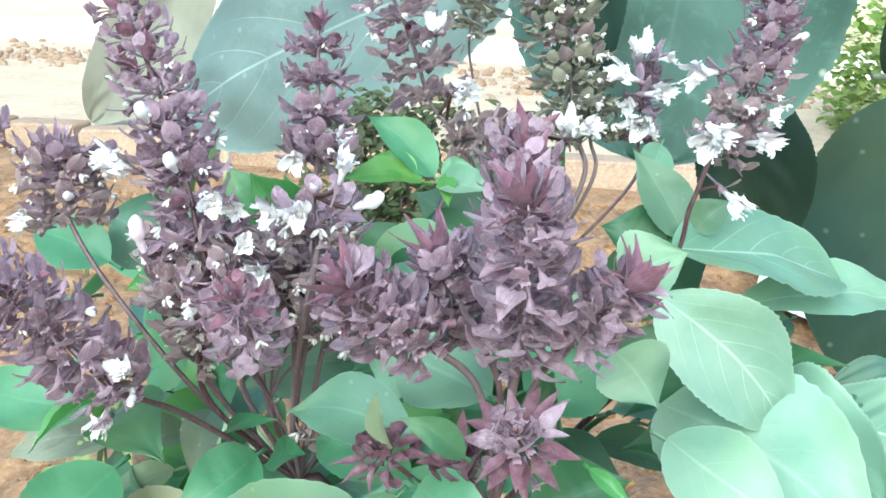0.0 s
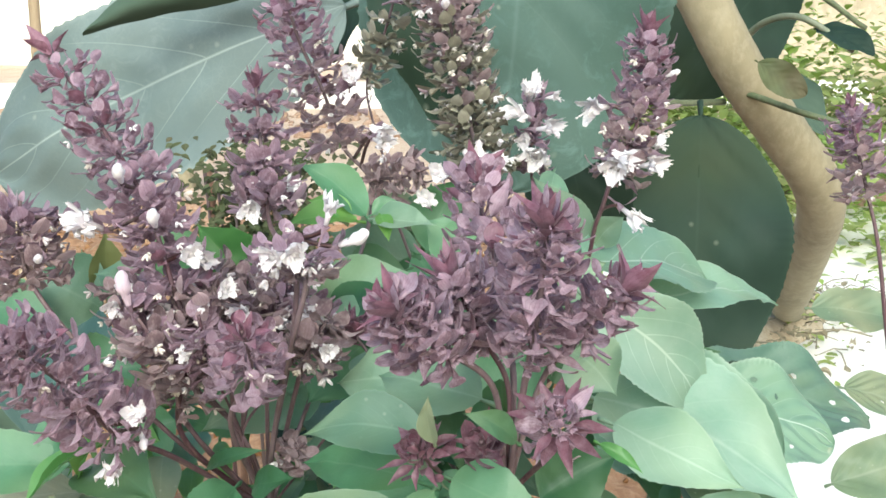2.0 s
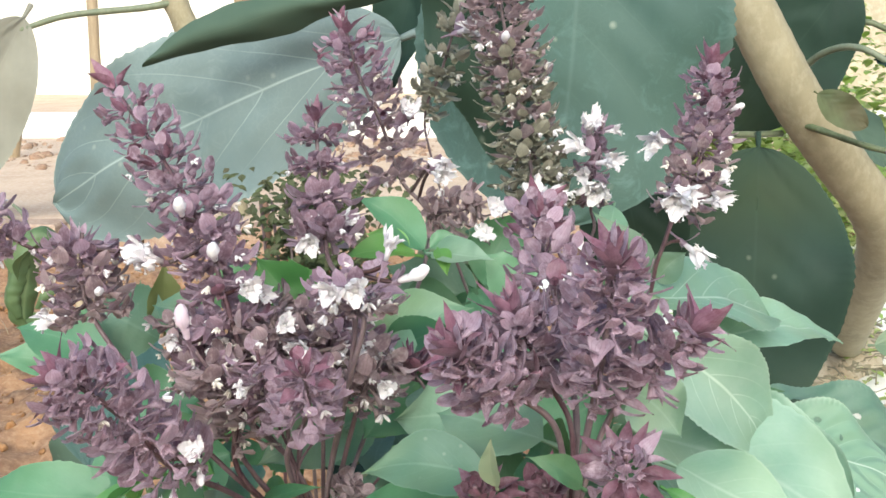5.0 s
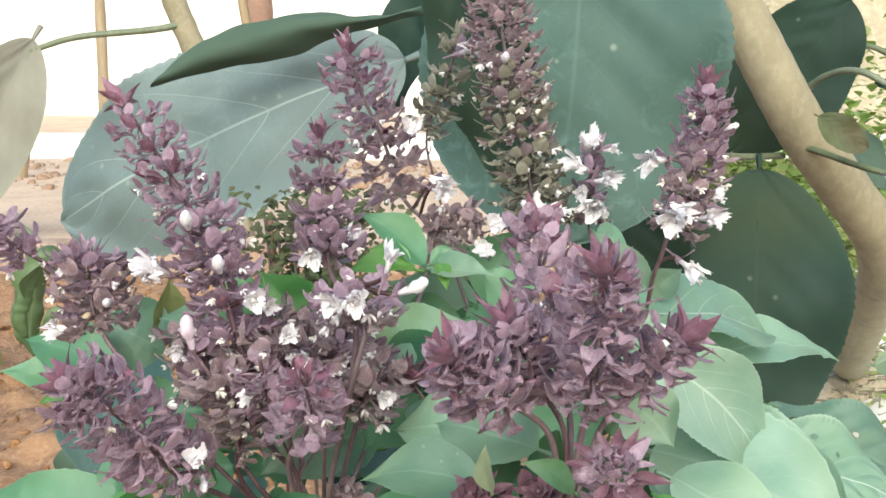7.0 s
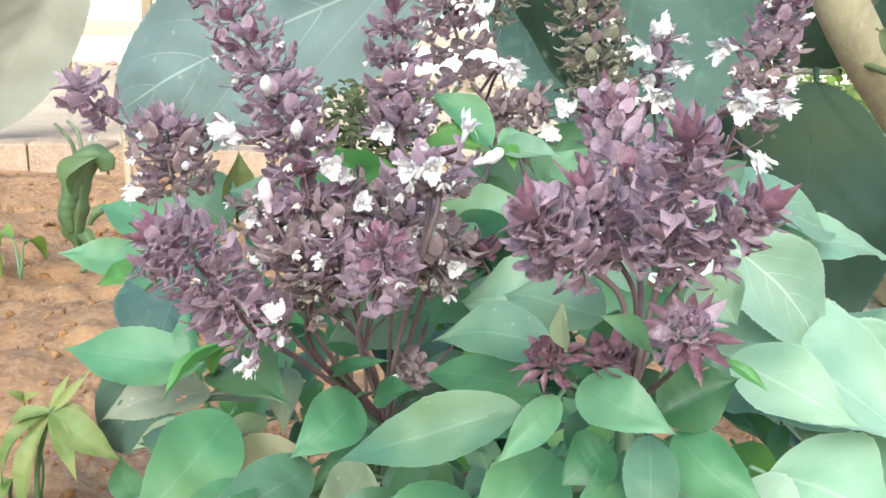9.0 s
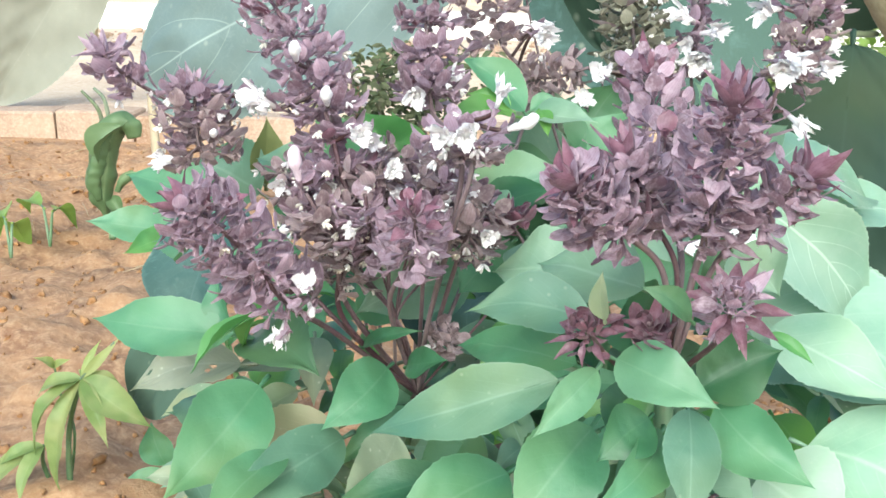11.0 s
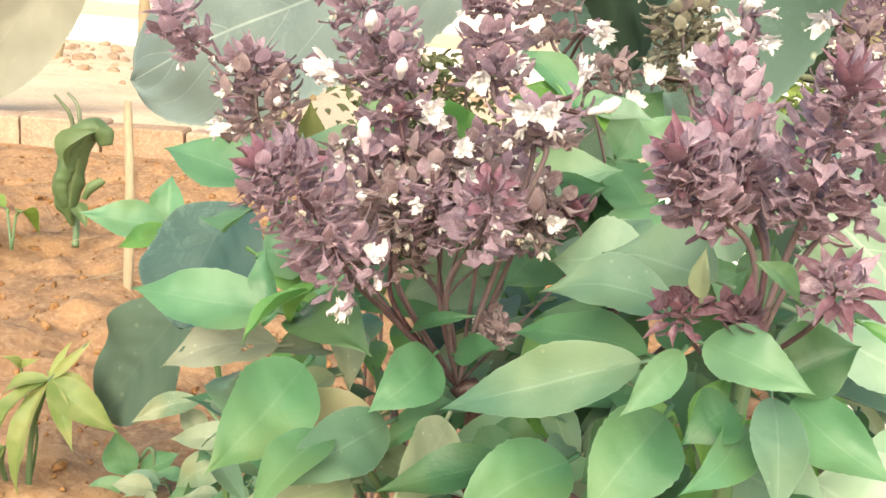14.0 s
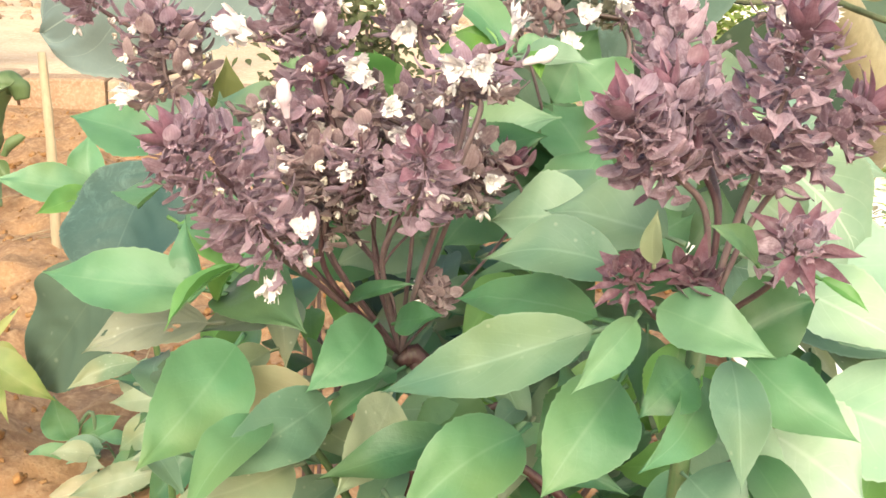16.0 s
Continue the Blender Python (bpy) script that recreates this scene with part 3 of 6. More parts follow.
REMNANT = [remnant_mesh("withered_flower", 0.0036, CREAM, s) for s in (1, 2)] + [remnant_mesh("withered_flower", 0.0042, PETAL, s) for s in (3, 4)]


def on(spike_ob, mesh, origin, ahead, up, scale=1.0):
    ob = new(mesh.name.split(".")[0], mesh)
    ob.parent = spike_ob
    return placed(ob, rel_spike(spike_ob, origin), ahead, up, scale)


def rel_spike(spike_ob, p):
    return Vector(p) - spike_ob.parent.location


def held(spike_ob, foot, d, scale):
    """The calyx that holds a flower, and its short stalk back to the spike's axis."""
    foot = Vector(foot)
    on(spike_ob, CALYX["purple"][rng.randrange(4)], foot - d * 0.0022, d, (rng.uniform(-0.4, 0.4), 0, 1), 0.8 * scale)
    line = AXES[spike_ob.name]
    near = min(line, key=lambda p: (p - foot).length)
    if (near - foot).length > 0.004:
        sh = Shape()
        a, b, c = (rel_spike(spike_ob, p) for p in (near, near.lerp(foot, 0.6) - d * 0.0015, foot - d * 0.0015))
        sh.tube(curve([a, b, c], 6), [0.0007] * 7, 5)
        part("stalk", sh, STEM, spike_ob)


def flower(spike_ob, at, ahead=(0.1, -1, 0.1), scale=1.0, kind=0, up=(0, 0, 1)):
    """One open flower whose lobes stand about at the given place."""
    d = (Vector(ahead).normalized() + Vector((rng.uniform(-0.5, 0.5), 0.15, rng.uniform(-0.35, 0.35)))).normalized()
    foot = Vector(at) - d * 0.005 * scale
    held(spike_ob, foot, d, scale)
    tilt = Vector(up) + Vector((rng.uniform(-0.5, 0.5), 0, rng.uniform(-0.2, 0.2)))
    return on(spike_ob, FLOWER[(kind + 3 * rng.randrange(2)) % 6], foot, d, tilt, scale * 1.02)


def bud(spike_ob, at, ahead=(0.1, -0.7, 0.5), scale=1.0, pink=False):
    d = Vector(ahead).normalized()
    foot = Vector(at) - d * 0.005 * scale
    held(spike_ob, foot, d, scale)
    return on(spike_ob, PINK_BUD if pink else BUD, foot, d, (0, 0, 1), scale)


AXES = {}


def spike(plant, line, foot, whorls=8, radius=0.010, tone="purple", top="maroon", crown=10, per=6, bits=0.15, thick=0.0014, small=0.55, lift=0.35, size=1.0, crown_size=1.0, bracts=None, low=None, star=False, label=""):
    """A flower spike: its axis from the tip along line and on down foot; whorls of calyces below a crown of pointed bracts."""
    axis = curve([Vector(p) for p in line], 60)
    whole = curve([Vector(p) - plant.location for p in (*line, *foot)], 8 * (len(line) + len(foot)))
    sh = Shape()
    k = len(whole) - 1
    thick *= 0.40
    sh.tube(whole, [0.0006 + (thick - 0.0006) * min(1, 1.6 * i / k) for i in range(k + 1)], 7)
    ob = part("flower_spike", sh, SPIKE_STEM, plant, label)
    AXES[ob.name] = axis + [p + plant.location for p in whole]
    young = top == "maroon" and tone == "purple"

    def spot(f):
        i = min(59, int(f * 60))
        return axis[i].lerp(axis[i + 1], f * 60 - i), (axis[max(0, i - 3)] - axis[min(60, i + 4)]).normalized()

    length = sum((axis[i + 1] - axis[i]).length for i in range(60))
    gap = length / whorls
    for w in range(whorls):
        g = (w + 0.6) / whorls
        p, up = spot(min(0.999, 0.06 + 0.94 * g ** 1.12))
        side = up.orthogonal().normalized()
        grow = small + (1 - small) * min(1, 1.5 * g)
        spin = rng.uniform(0, 6.28)
        rings = [(0, 1.0, 0.0), (1, 0.68, 0.0026), (2, 0.32, 0.0008)]
        for ring, share, rise in rings:
            count = (per + 1, per, max(4, per - 2))[ring]
            for c in range(count):
                if ring and rng.random() < 0.2:
                    continue
                a = spin + 2 * math.pi * (c + 0.5 * ring + rng.uniform(-0.28, 0.28)) / count
                out = side * math.cos(a) + up.cross(side) * math.sin(a)
                s = grow * size * rng.uniform(0.72, 1.08) * (1 - 0.10 * ring)
                d = (out + up * (lift - 0.40 - 0.30 * g + rng.uniform(-0.3, 0.3))).normalized()
                reach = max(0.0006, (radius * rng.uniform(0.9, 1.1) - 0.0044 * s) * (0.75 + 0.25 * grow)) * share
                roll = out.cross(up) * rng.uniform(-0.6, 0.6)
                hue = low if low and rng.random() < 1.6 * g - 0.35 else "maroon" if young and rng.random() < 0.03 else tone
                on(ob, CALYX[hue][rng.randrange(6)], p + out * reach + up * (rng.uniform(-0.07, 0.07) * gap + rise * grow - 0.0025), d, up * 0.55 + Vector((0, 0, 0.6)) + roll, s)
                if rng.random() < bits * min(1, 2 * g):
                    on(ob, REMNANT[rng.randrange(4)], p + out * (reach + 0.0035 * s) - up * (0.002 - rise), d - up * 0.4, up, rng.uniform(0.5, 1.0))
        many = bracts or (4 if young else 2)
        for b in range(many):
            a = spin + 2 * math.pi * b / many + rng.uniform(-0.4, 0.4)
            out = side * math.cos(a) + up.cross(side) * math.sin(a)
            on(ob, BRACT[top if young and g < 0.35 else tone][rng.randrange(5)], p + out * radius * 0.35 * grow - up * 0.003, out + up * (0.55 - 0.5 * g + rng.uniform(-0.25, 0.35)), up, grow * rng.uniform(0.8, 1.2) * radius / 0.0112)
    p, up = axis[0], (axis[0] - axis[5]).normalized()
    side = up.orthogonal().normalized()
    for c in range(crown if top else 0):
        ring = c / max(1, crown - 1) if not star else 0.55 + 0.45 * c / max(1, crown - 1)
        a = c * 2.4 + rng.uniform(-0.25, 0.25)
        out = side * math.cos(a) + up.cross(side) * math.sin(a)
        d = (up * (1 - 0.55 * ring) + out * (0.16 + 1.0 * ring ** 1.3)).normalized() if not star else (up * rng.uniform(-0.35, 0.75) + out).normalized()
        shade = tone if c % 4 == 1 and tone != "faded" else top
        if not star and c >= crown - 5:
            on(ob, LONG_BRACT[top][rng.randrange(5)], p - up * 0.0045 * crown_size + out * 0.001, (up * rng.uniform(0.55, 1.0) + out * 0.6).normalized(), up - out * 0.5 + out.cross(up) * rng.uniform(-0.3, 0.3), rng.uniform(0.65, 0.95) * crown_size)
            continue
        on(ob, (LONG_BRACT if star else BRACT)[shade][rng.randrange(5)], p - up * (0.0005 + 0.0085 * ring) * crown_size + out * (0.0034 if star else 0.0008), d, up - out * 0.9 * (1 - ring) + out.cross(up) * rng.uniform(-0.3, 0.3), (0.5 + 0.5 * ring) * rng.uniform(0.75, 1.12) * crown_size * 0.9)
    for c in range((14 if star else crown // 2) if top else 0):
        a = c * 2.4 + 1.0
        out = side * math.cos(a) + up.cross(side) * math.sin(a)
        low_by = 0.004 + 0.007 * (c + rng.random()) / max(1, crown // 2)
        if star:
            on(ob, CALYX[tone][rng.randrange(6)], p - up * 0.003 + out * 0.0042 * math.sqrt(c / 14), (out * 0.8 + up * 0.6).normalized(), up, rng.uniform(0.36, 0.6) * crown_size)
            continue
        on(ob, CALYX[tone][rng.randrange(6)], p - up * low_by * crown_size + out * 0.0022, (out + up * 0.25).normalized(), up, rng.uniform(0.42, 0.66) * size)
    return ob


# ---------- ground and background ----------
def spread(near, far, step, growth):
    out, d = [0.0], step
    while out[-1] < far:
        out.append(out[-1] + d)
        if out[-1] > near:
            d *= growth
    return out


def soil_height(x, y):
    fade = max(0.0, min(1, (2.9 - y) / 0.2)) * max(0.0, min(1, (2.1 - abs(x)) / 0.5)) * max(0.0, min(1, (y + 0.5) / 0.4))
    z = 0.035 * noise.noise((x * 3.1, y * 3.1, 0.3)) + 0.026 * noise.noise((x * 11, y * 11, 1.7)) + 0.026 * abs(noise.noise((x * 24, y * 24, 4.1))) - 0.014 * abs(noise.noise((x * 47, y * 47, 8.3)))
    return z * fade - 0.012


def build_ground():
    xs = spread(1.6, 400, 0.02, 1.4)
    xs = [-x for x in reversed(xs[1:])] + xs
    ys = [0.3 + y for y in spread(2.6, 400, 0.02, 1.35)]
    ys = [0.3 - y for y in reversed(spread(0.6, 400, 0.05, 1.5)[1:])] + ys
    sh = Shape()
    nx = len(xs)
    for y in ys:
        for x in xs:
            sh.verts.append((x, y, soil_height(x, y)))
            sh.uvs.append((x, y))
    for j in range(len(ys) - 1):
        for i in range(nx - 1):
            a = j * nx + i
            sh.faces.append((a, a + 1, a + 1 + nx, a + nx))
    tagged(part("ground", sh, SOIL), "bare red-brown garden soil with small clods", "ground", kind="structure")
    sh = Shape()
    sh.sheet(lambda u, v: (-12 + 24 * u, 3.08 + 9.9 * v, 0.006 + 0.012 * noise.noise((u * 30, v * 14, 0.2))), 60, 30)
    tagged(part("pavement", sh, SAND), "pale sandy ground beyond the brick edging", "ground", kind="structure")
    sh = Shape()
    rim = lambda v: 0.34 + 0.10 * math.sin(7 * v) + 0.05 * math.sin(23 * v + 1)
    front = lambda u: 1.0 - 1.5 * u ** 1.5 + 0.06 * math.sin(30 * u) * (1 - u)
    sh.sheet(lambda u, v: (rim(v) + (9 - rim(v)) * u ** 2, front(u) + (2.95 - front(u)) * v, 0.030 + 0.006 * noise.noise((u * 20, v * 14, 2.2))), 60, 24)
    tagged(part("path", sh, CONCRETE), "bright pale concrete path beside the bed", "path", kind="structure")
    sh = Shape()
    sh.box((0, 13.1, 1.6), (40, 0.25, 3.2))
    tagged(part("wall_north", sh, PLASTER, smooth=False), "sunlit whitewashed garden wall in the distance", "wall", kind="structure")
    sh = Shape()
    sh.box((6.9, 8.0, 1.2), (11.5, 0.2, 2.4))
    tagged(part("wall_east", sh, DRY, smooth=False), "weathered beige garden wall beyond the greenery", "wall", kind="structure")
    sh = Shape()
    sh.sheet(lambda u, v: (-9 + 12 * u, 6.75 + 0.14 * math.cos(math.pi * v), -0.02 + 0.18 * math.sin(math.pi * v)), 24, 8)
    tagged(part("kerb", sh, PLASTER), "whitewashed rounded kerb along the path", "kerb", kind="structure")


build_ground()


def build_heap():
    """A low ridge of soil between the bed and the path, at the foot of the shrub's trunk."""
    sh = Shape()
    a, b = Vector((0.46, 1.46, 0.0)), Vector((0.76, 1.95, 0.0))
    across = Vector((0.85, -0.52, 0.0))

    def at(u, v):
        s = 2 * v - 1
        p = a.lerp(b, u) + across * s * (0.055 + 0.030 * noise.noise((u * 6, 0.0, 3.3)) + 0.05 * u)
        rise = (1 - s * s) * (0.022 + 0.020 * math.sin(math.pi * u)) + 0.012 * noise.noise((p.x * 30, p.y * 30, 0.9)) * (1 - s * s)
        return (p.x, p.y, 0.026 + rise)

    sh.sheet(at, 60, 20)
    tagged(part("soil_heap", sh, PALE_SAND), "low ridge of pale sandy soil beside the path", "soil", kind="structure")


build_heap()


def build_litter():
    """Dry leaf scraps, twigs and a few green sprigs lying on the ridge and the path beside it."""
    r = random.Random(63)
    scraps, sprigs = Shape(), Shape()
    for k in range(420):
        u = r.random()
        c = Vector((0.46, 1.44, 0)).lerp(Vector((0.80, 2.0, 0)), u) + Vector((0.85, -0.52, 0)) * r.gauss(0.02, 0.07)
        c.z = 0.045 + 0.025 * r.random()
        a, n = r.uniform(0, 6.28), r.uniform(0.006, 0.020)
        d = Vector((math.cos(a), math.sin(a), r.uniform(-0.3, 0.6))).normalized()
        side = d.cross(Vector((0, 0, 1))).normalized() * n * r.uniform(0.2, 0.4)
        up = side.cross(d).normalized()
        curl = r.uniform(-0.4, 0.4)
        sh = sprigs if k % 5 == 0 else scraps
        sh.sheet(lambda u, v: c + d * n * u + side * (2 * v - 1) * math.sin(math.pi * min(1, u + 0.02)) + up * n * curl * ((2 * v - 1) ** 2 + math.sin(3 * u)), 4, 3)
        if k % 6 == 0:
            e = c + Vector((math.cos(a * 3), math.sin(a * 3), 0.1)) * r.uniform(0.03, 0.09)
            scraps.tube([c, c.lerp(e, 0.5) + Vector((0, 0, 0.006)), e], [0.0014, 0.0012, 0.0007], 5)
    tagged(part("leaf_litter", scraps, BARK), "dry leaf scraps and twigs on pale sand", "litter", kind="stuff")
    tagged(part("sprigs", sprigs, SUNLIT), "small green sprigs among dry leaf litter", "weeds", kind="stuff")


build_litter()


def build_clods():
    r = random.Random(5)
    sh = Shape()
    for _ in range(4500):
        x, y = r.uniform(-1.6, 0.5), r.uniform(0.55, 2.85)
        s = 0.0022 + 0.0065 * r.random() ** 2.8
        e = Vector((r.uniform(-1, 1), r.uniform(-1, 1), r.uniform(-0.4, 0.4))).normalized()
        o = e.orthogonal().normalized()
        first, centre = len(sh.verts), Vector((x, y, soil_height(x, y) - s * 0.15))
        sh.blob(centre, (e * s * r.uniform(0.8, 1.6), o * s, e.cross(o) * s * r.uniform(0.5, 0.9)), 5, 7)
        for k in range(first, len(sh.verts)):
            sh.verts[k] = tuple(centre + (Vector(sh.verts[k]) - centre) * r.uniform(0.55, 1.4))
    tagged(part("soil_clods", sh, SOIL), "loose crumbs and clods of red soil", "soil", kind="stuff")
    sh = Shape()
    for _ in range(1500):
        x, y = r.uniform(-6, 2.5), r.gauss(5.6, 0.35)
        s = 0.008 + 0.028 * r.random() ** 2
        e = Vector((r.uniform(-1, 1), r.uniform(-1, 1), r.uniform(-0.4, 0.4))).normalized()
        o = e.orthogonal().normalized()
        sh.blob((x, y, s * 0.3), (e * s * r.uniform(0.8, 1.5), o * s, e.cross(o) * s * 0.7), 4, 6)
    tagged(part("rubble", sh, BRICK), "scattered brown rubble on the sandy ground", "rubble", kind="stuff")
    sh = Shape()
    for _ in range(110):
        x, y = r.uniform(-1.5, 0.3), r.uniform(0.7, 2.7)
        a, n = r.uniform(0, 6.28), r.uniform(0.03, 0.10)
        d = Vector((math.cos(a), math.sin(a), r.uniform(0.0, 0.25)))
        sh.tube([(x, y, 0.006), Vector((x, y, 0.006)) + d * n * 0.5 + Vector((0, 0, 0.006)), Vector((x, y, 0.010)) + d * n], [0.0010, 0.0008, 0.0005], 4)
    tagged(part("straw", sh, WOOD), "dry straw and twigs lying on the soil", "straw", kind="stuff")


build_clods()


def build_edging():
    edging = thing("brick_edging", "low edging of weathered bricks laid end to end", "edging", (0, 2.98, 0), kind="structure")
    sh = Shape()
    sh.box((0, 0, 0.028), (0.228, 0.105, 0.085), 0, 0.006)
    me = sh.mesh("brick", BRICK, False)
    r = random.Random(8)
    for k in range(26):
        ob = new("brick", me)
        ob.parent = edging
        ob.matrix_basis = pose(-3.6 + 0.238 * k, r.uniform(-0.012, 0.012), r.uniform(-0.008, 0.004), r.uniform(-2, 2), r.uniform(-2, 2), r.uniform(-3, 3))


build_edging()


def stake(foot, head, r0, material, name, label):
    ob = thing(name, label, "stake", foot)
    pts = curve([Vector((0, 0, -0.05)), (Vector(head) - Vector(foot)) * 0.5 + Vector((r0 * 0.4, 0, 0)), Vector(head) - Vector(foot)], 14)
    sh = Shape()
    sh.tube(pts, [r0 * (1 + 0.06 * math.sin(i * 2.1)) * (1 - 0.015 * i) for i in range(15)], 8)
    part("pole", sh, material, ob)
    return ob


stake((-0.5882, 1.6625, 0.0000), (-0.6238, 1.7500, 0.2979), 0.009, WOOD, "garden_stake", "pale weathered wooden stake pushed into the soil")
stake((-1.74, 5.2, 0), (-1.74, 5.2, 1.6), 0.030, WOOD, "garden_stake", "tall pale bamboo stake standing in the sandy ground")
stake((-2.27, 5.4, 0), (-2.17, 5.4, 0.62), 0.04, WOOD, "garden_stake", "short thick wooden stake in the sandy ground")
stake((-0.78, 4.6, 0), (-1.05, 4.6, 1.6), 0.022, WOOD, "garden_stake", "leaning thin bamboo stake in the sandy ground")
stake((-1.18, 6.2, 0), (-1.18, 6.2, 1.8), 0.09, RUST, "garden_post", "reddish-brown post standing in the distance")


# ---------- aubergine shrub behind the basil ----------
shrub = thing("aubergine_plant", "tall aubergine shrub with a pale woody trunk and broad grey-green leaves", "plant", (0.7839, 1.9785, 0.0000))
stem(shrub, [(0.7675, 1.9793, 0.0000), (0.5740, 1.5000, 0.1545), (0.5168, 1.3000, 0.2750), (0.4876, 1.2000, 0.3402), (0.4545, 1.1500, 0.3901), (0.4029, 1.1200, 0.4456), (0.3499, 1.1000, 0.5080), (0.3071, 1.1000, 0.5805), (0.2619, 1.1200, 0.6689)], 0.028, 0.0245, BARK, "trunk", "pale brown woody trunk", 16, 72, 0.012)
stem(shrub, [(0.3424, 1.1000, 0.4882), (0.3674, 1.0700, 0.4788), (0.3980, 1.0300, 0.4670), (0.4511, 1.0000, 0.4545)], 0.0036, 0.0028, TWIG, "branch")
stem(shrub, [(0.3436, 1.1200, 0.4724), (0.3026, 1.1000, 0.4731), (0.2632, 1.0700, 0.4767)], 0.0034, 0.003, TWIG, "branch")
stem(shrub, [(0.3750, 1.2000, 0.5220), (0.3905, 1.1500, 0.5525), (0.4130, 1.1000, 0.5569), (0.4587, 1.0800, 0.5248)], 0.004, 0.003, TWIG, "branch")
stem(shrub, [(0.4627, 1.4000, 0.5447), (0.4876, 1.3000, 0.5879), (0.5659, 1.3000, 0.5448)], 0.0042, 0.003, TWIG, "branch")
# broad leaf with pale veins on the near side
BIG = dict(nu=96, nv=16, teeth=0.017, saws=33.3, stalk=0.06, belly=0.48, wave=0.09, blunt=0.66, point=1.0, quilt=0.018, pairs=6)
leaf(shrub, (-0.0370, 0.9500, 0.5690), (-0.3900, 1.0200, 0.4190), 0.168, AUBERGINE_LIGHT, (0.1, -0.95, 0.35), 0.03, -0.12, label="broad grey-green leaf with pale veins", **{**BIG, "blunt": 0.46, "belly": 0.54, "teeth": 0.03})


def folded_margin(plant, outer, inner, material, label):
    """The margin of a broad leaf turned over towards the viewer, between its own scalloped edge and the crease."""
    n = 72
    one, two = curve([rel(plant, p) for p in outer], n), curve([rel(plant, p) for p in inner], n)
    sh = Shape()

    def at(u, v):
        i = min(n, round(u * n))
        p = one[i].lerp(two[i], v)
        lobe = 0.0005 * math.sin(u * 50) * (1 - v)
        return p + Vector((0, -0.016 * math.sin(math.pi * v) * math.sin(math.pi * u) ** 0.5, lobe + 0.002 * noise.noise((u * 9, v * 3, 0.4))))

    sh.sheet(at, n, 8)
    return part("leaf_fold", sh, material, plant, label)


# folded margin: the shade on its underside is painted as a darker green
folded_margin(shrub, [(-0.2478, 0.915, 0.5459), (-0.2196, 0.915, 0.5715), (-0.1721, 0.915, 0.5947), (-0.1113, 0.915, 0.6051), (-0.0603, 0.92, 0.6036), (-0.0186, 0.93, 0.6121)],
              [(-0.2500, 0.925, 0.5440), (-0.1892, 0.925, 0.5587), (-0.1321, 0.925, 0.5693), (-0.0940, 0.925, 0.5852), (-0.0564, 0.93, 0.5956), (-0.0200, 0.935, 0.6053)], AUBERGINE_HALF_SHADED, "underside of the folded leaf margin, shade put into its colour")
leaf(shrub, (-0.0198, 1.0400, 0.6561), (-0.0594, 1.0400, 0.5178), 0.062, AUBERGINE_SHADED, (-0.5, -0.8, 0.2), 0.02, 0.3, label="dark drooping leaf", **BIG)
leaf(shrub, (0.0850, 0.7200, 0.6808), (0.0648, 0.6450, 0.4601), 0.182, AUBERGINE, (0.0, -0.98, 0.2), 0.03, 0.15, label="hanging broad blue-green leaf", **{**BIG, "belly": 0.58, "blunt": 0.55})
# added leaf: gives the broad leaf's shaded left margin as a dark colour
leaf(shrub, (-0.0020, 0.6000, 0.6250), (0.0410, 0.5950, 0.4940), 0.060, AUBERGINE_SHADED, (-0.5, -0.8, 0.1), 0.03, 0.12, label="added dark leaf for the shaded margin of the broad leaf", **BIG)
leaf(shrub, (0.2716, 0.9500, 0.4748), (0.2540, 0.8600, 0.2531), 0.150, AUBERGINE_SHADED, (-0.1, -0.98, 0.1), 0.04, 0.15, label="hanging leaf with its shade put into a dark colour", **BIG)
leaf(shrub, (0.4386, 1.2200, 0.6361), (0.3073, 1.2200, 0.4662), 0.135, AUBERGINE_SHADED, (0.2, -0.95, 0.2), 0.03, 0.1, label="broad dark leaf behind the trunk", **BIG)
leaf(shrub, (0.4194, 1.1800, 0.5041), (0.4501, 1.1200, 0.4363), 0.05, AUBERGINE_HALF_SHADED, (0.2, -0.9, 0.3), 0.04, 0.2, **BIG)
leaf(shrub, (0.4281, 1.1000, 0.5468), (0.4654, 1.0500, 0.5202), 0.035, AUBERGINE_SHADED, (0.0, -0.7, 0.6), 0.1, 0.2, **BIG)
leaf(shrub, (0.3360, 1.0000, 0.5180), (0.3820, 1.0000, 0.4880), 0.030, MOSS, (-0.3, -0.9, 0.2), 0.05, 0.2, **BIG)
# sapling beyond the bed
foot = Vector((-0.7141, 3.5000, 0.1535))
foot.z = 0.0
sapling = thing("sapling", "young tree with a bare stem and a drooping pale grey leaf", "tree", foot)
stem(sapling, [foot + Vector((0, 0, -0.05)), (-0.7562, 3.5000, 0.3412), (-0.8298, 3.5000, 0.5617), (-0.8928, 3.5000, 0.7239), (-0.9511, 3.5000, 0.8836)], 0.046, 0.038, BARK, "trunk")
stem(sapling, [(-0.8791, 3.4800, 0.7052), (-0.9812, 3.4500, 0.6855), (-1.2088, 3.4200, 0.6615), (-1.3631, 3.4000, 0.6140)], 0.012, 0.009, TWIG, "branch")
leaf(sapling, (-1.3400, 3.4000, 0.6560), (-1.7400, 3.3000, 0.0100), 0.30, AUBERGINE_GREY, (0.5, -0.85, 0.2), 0.05, 0.35, label="drooping pale grey leaf", **BIG)
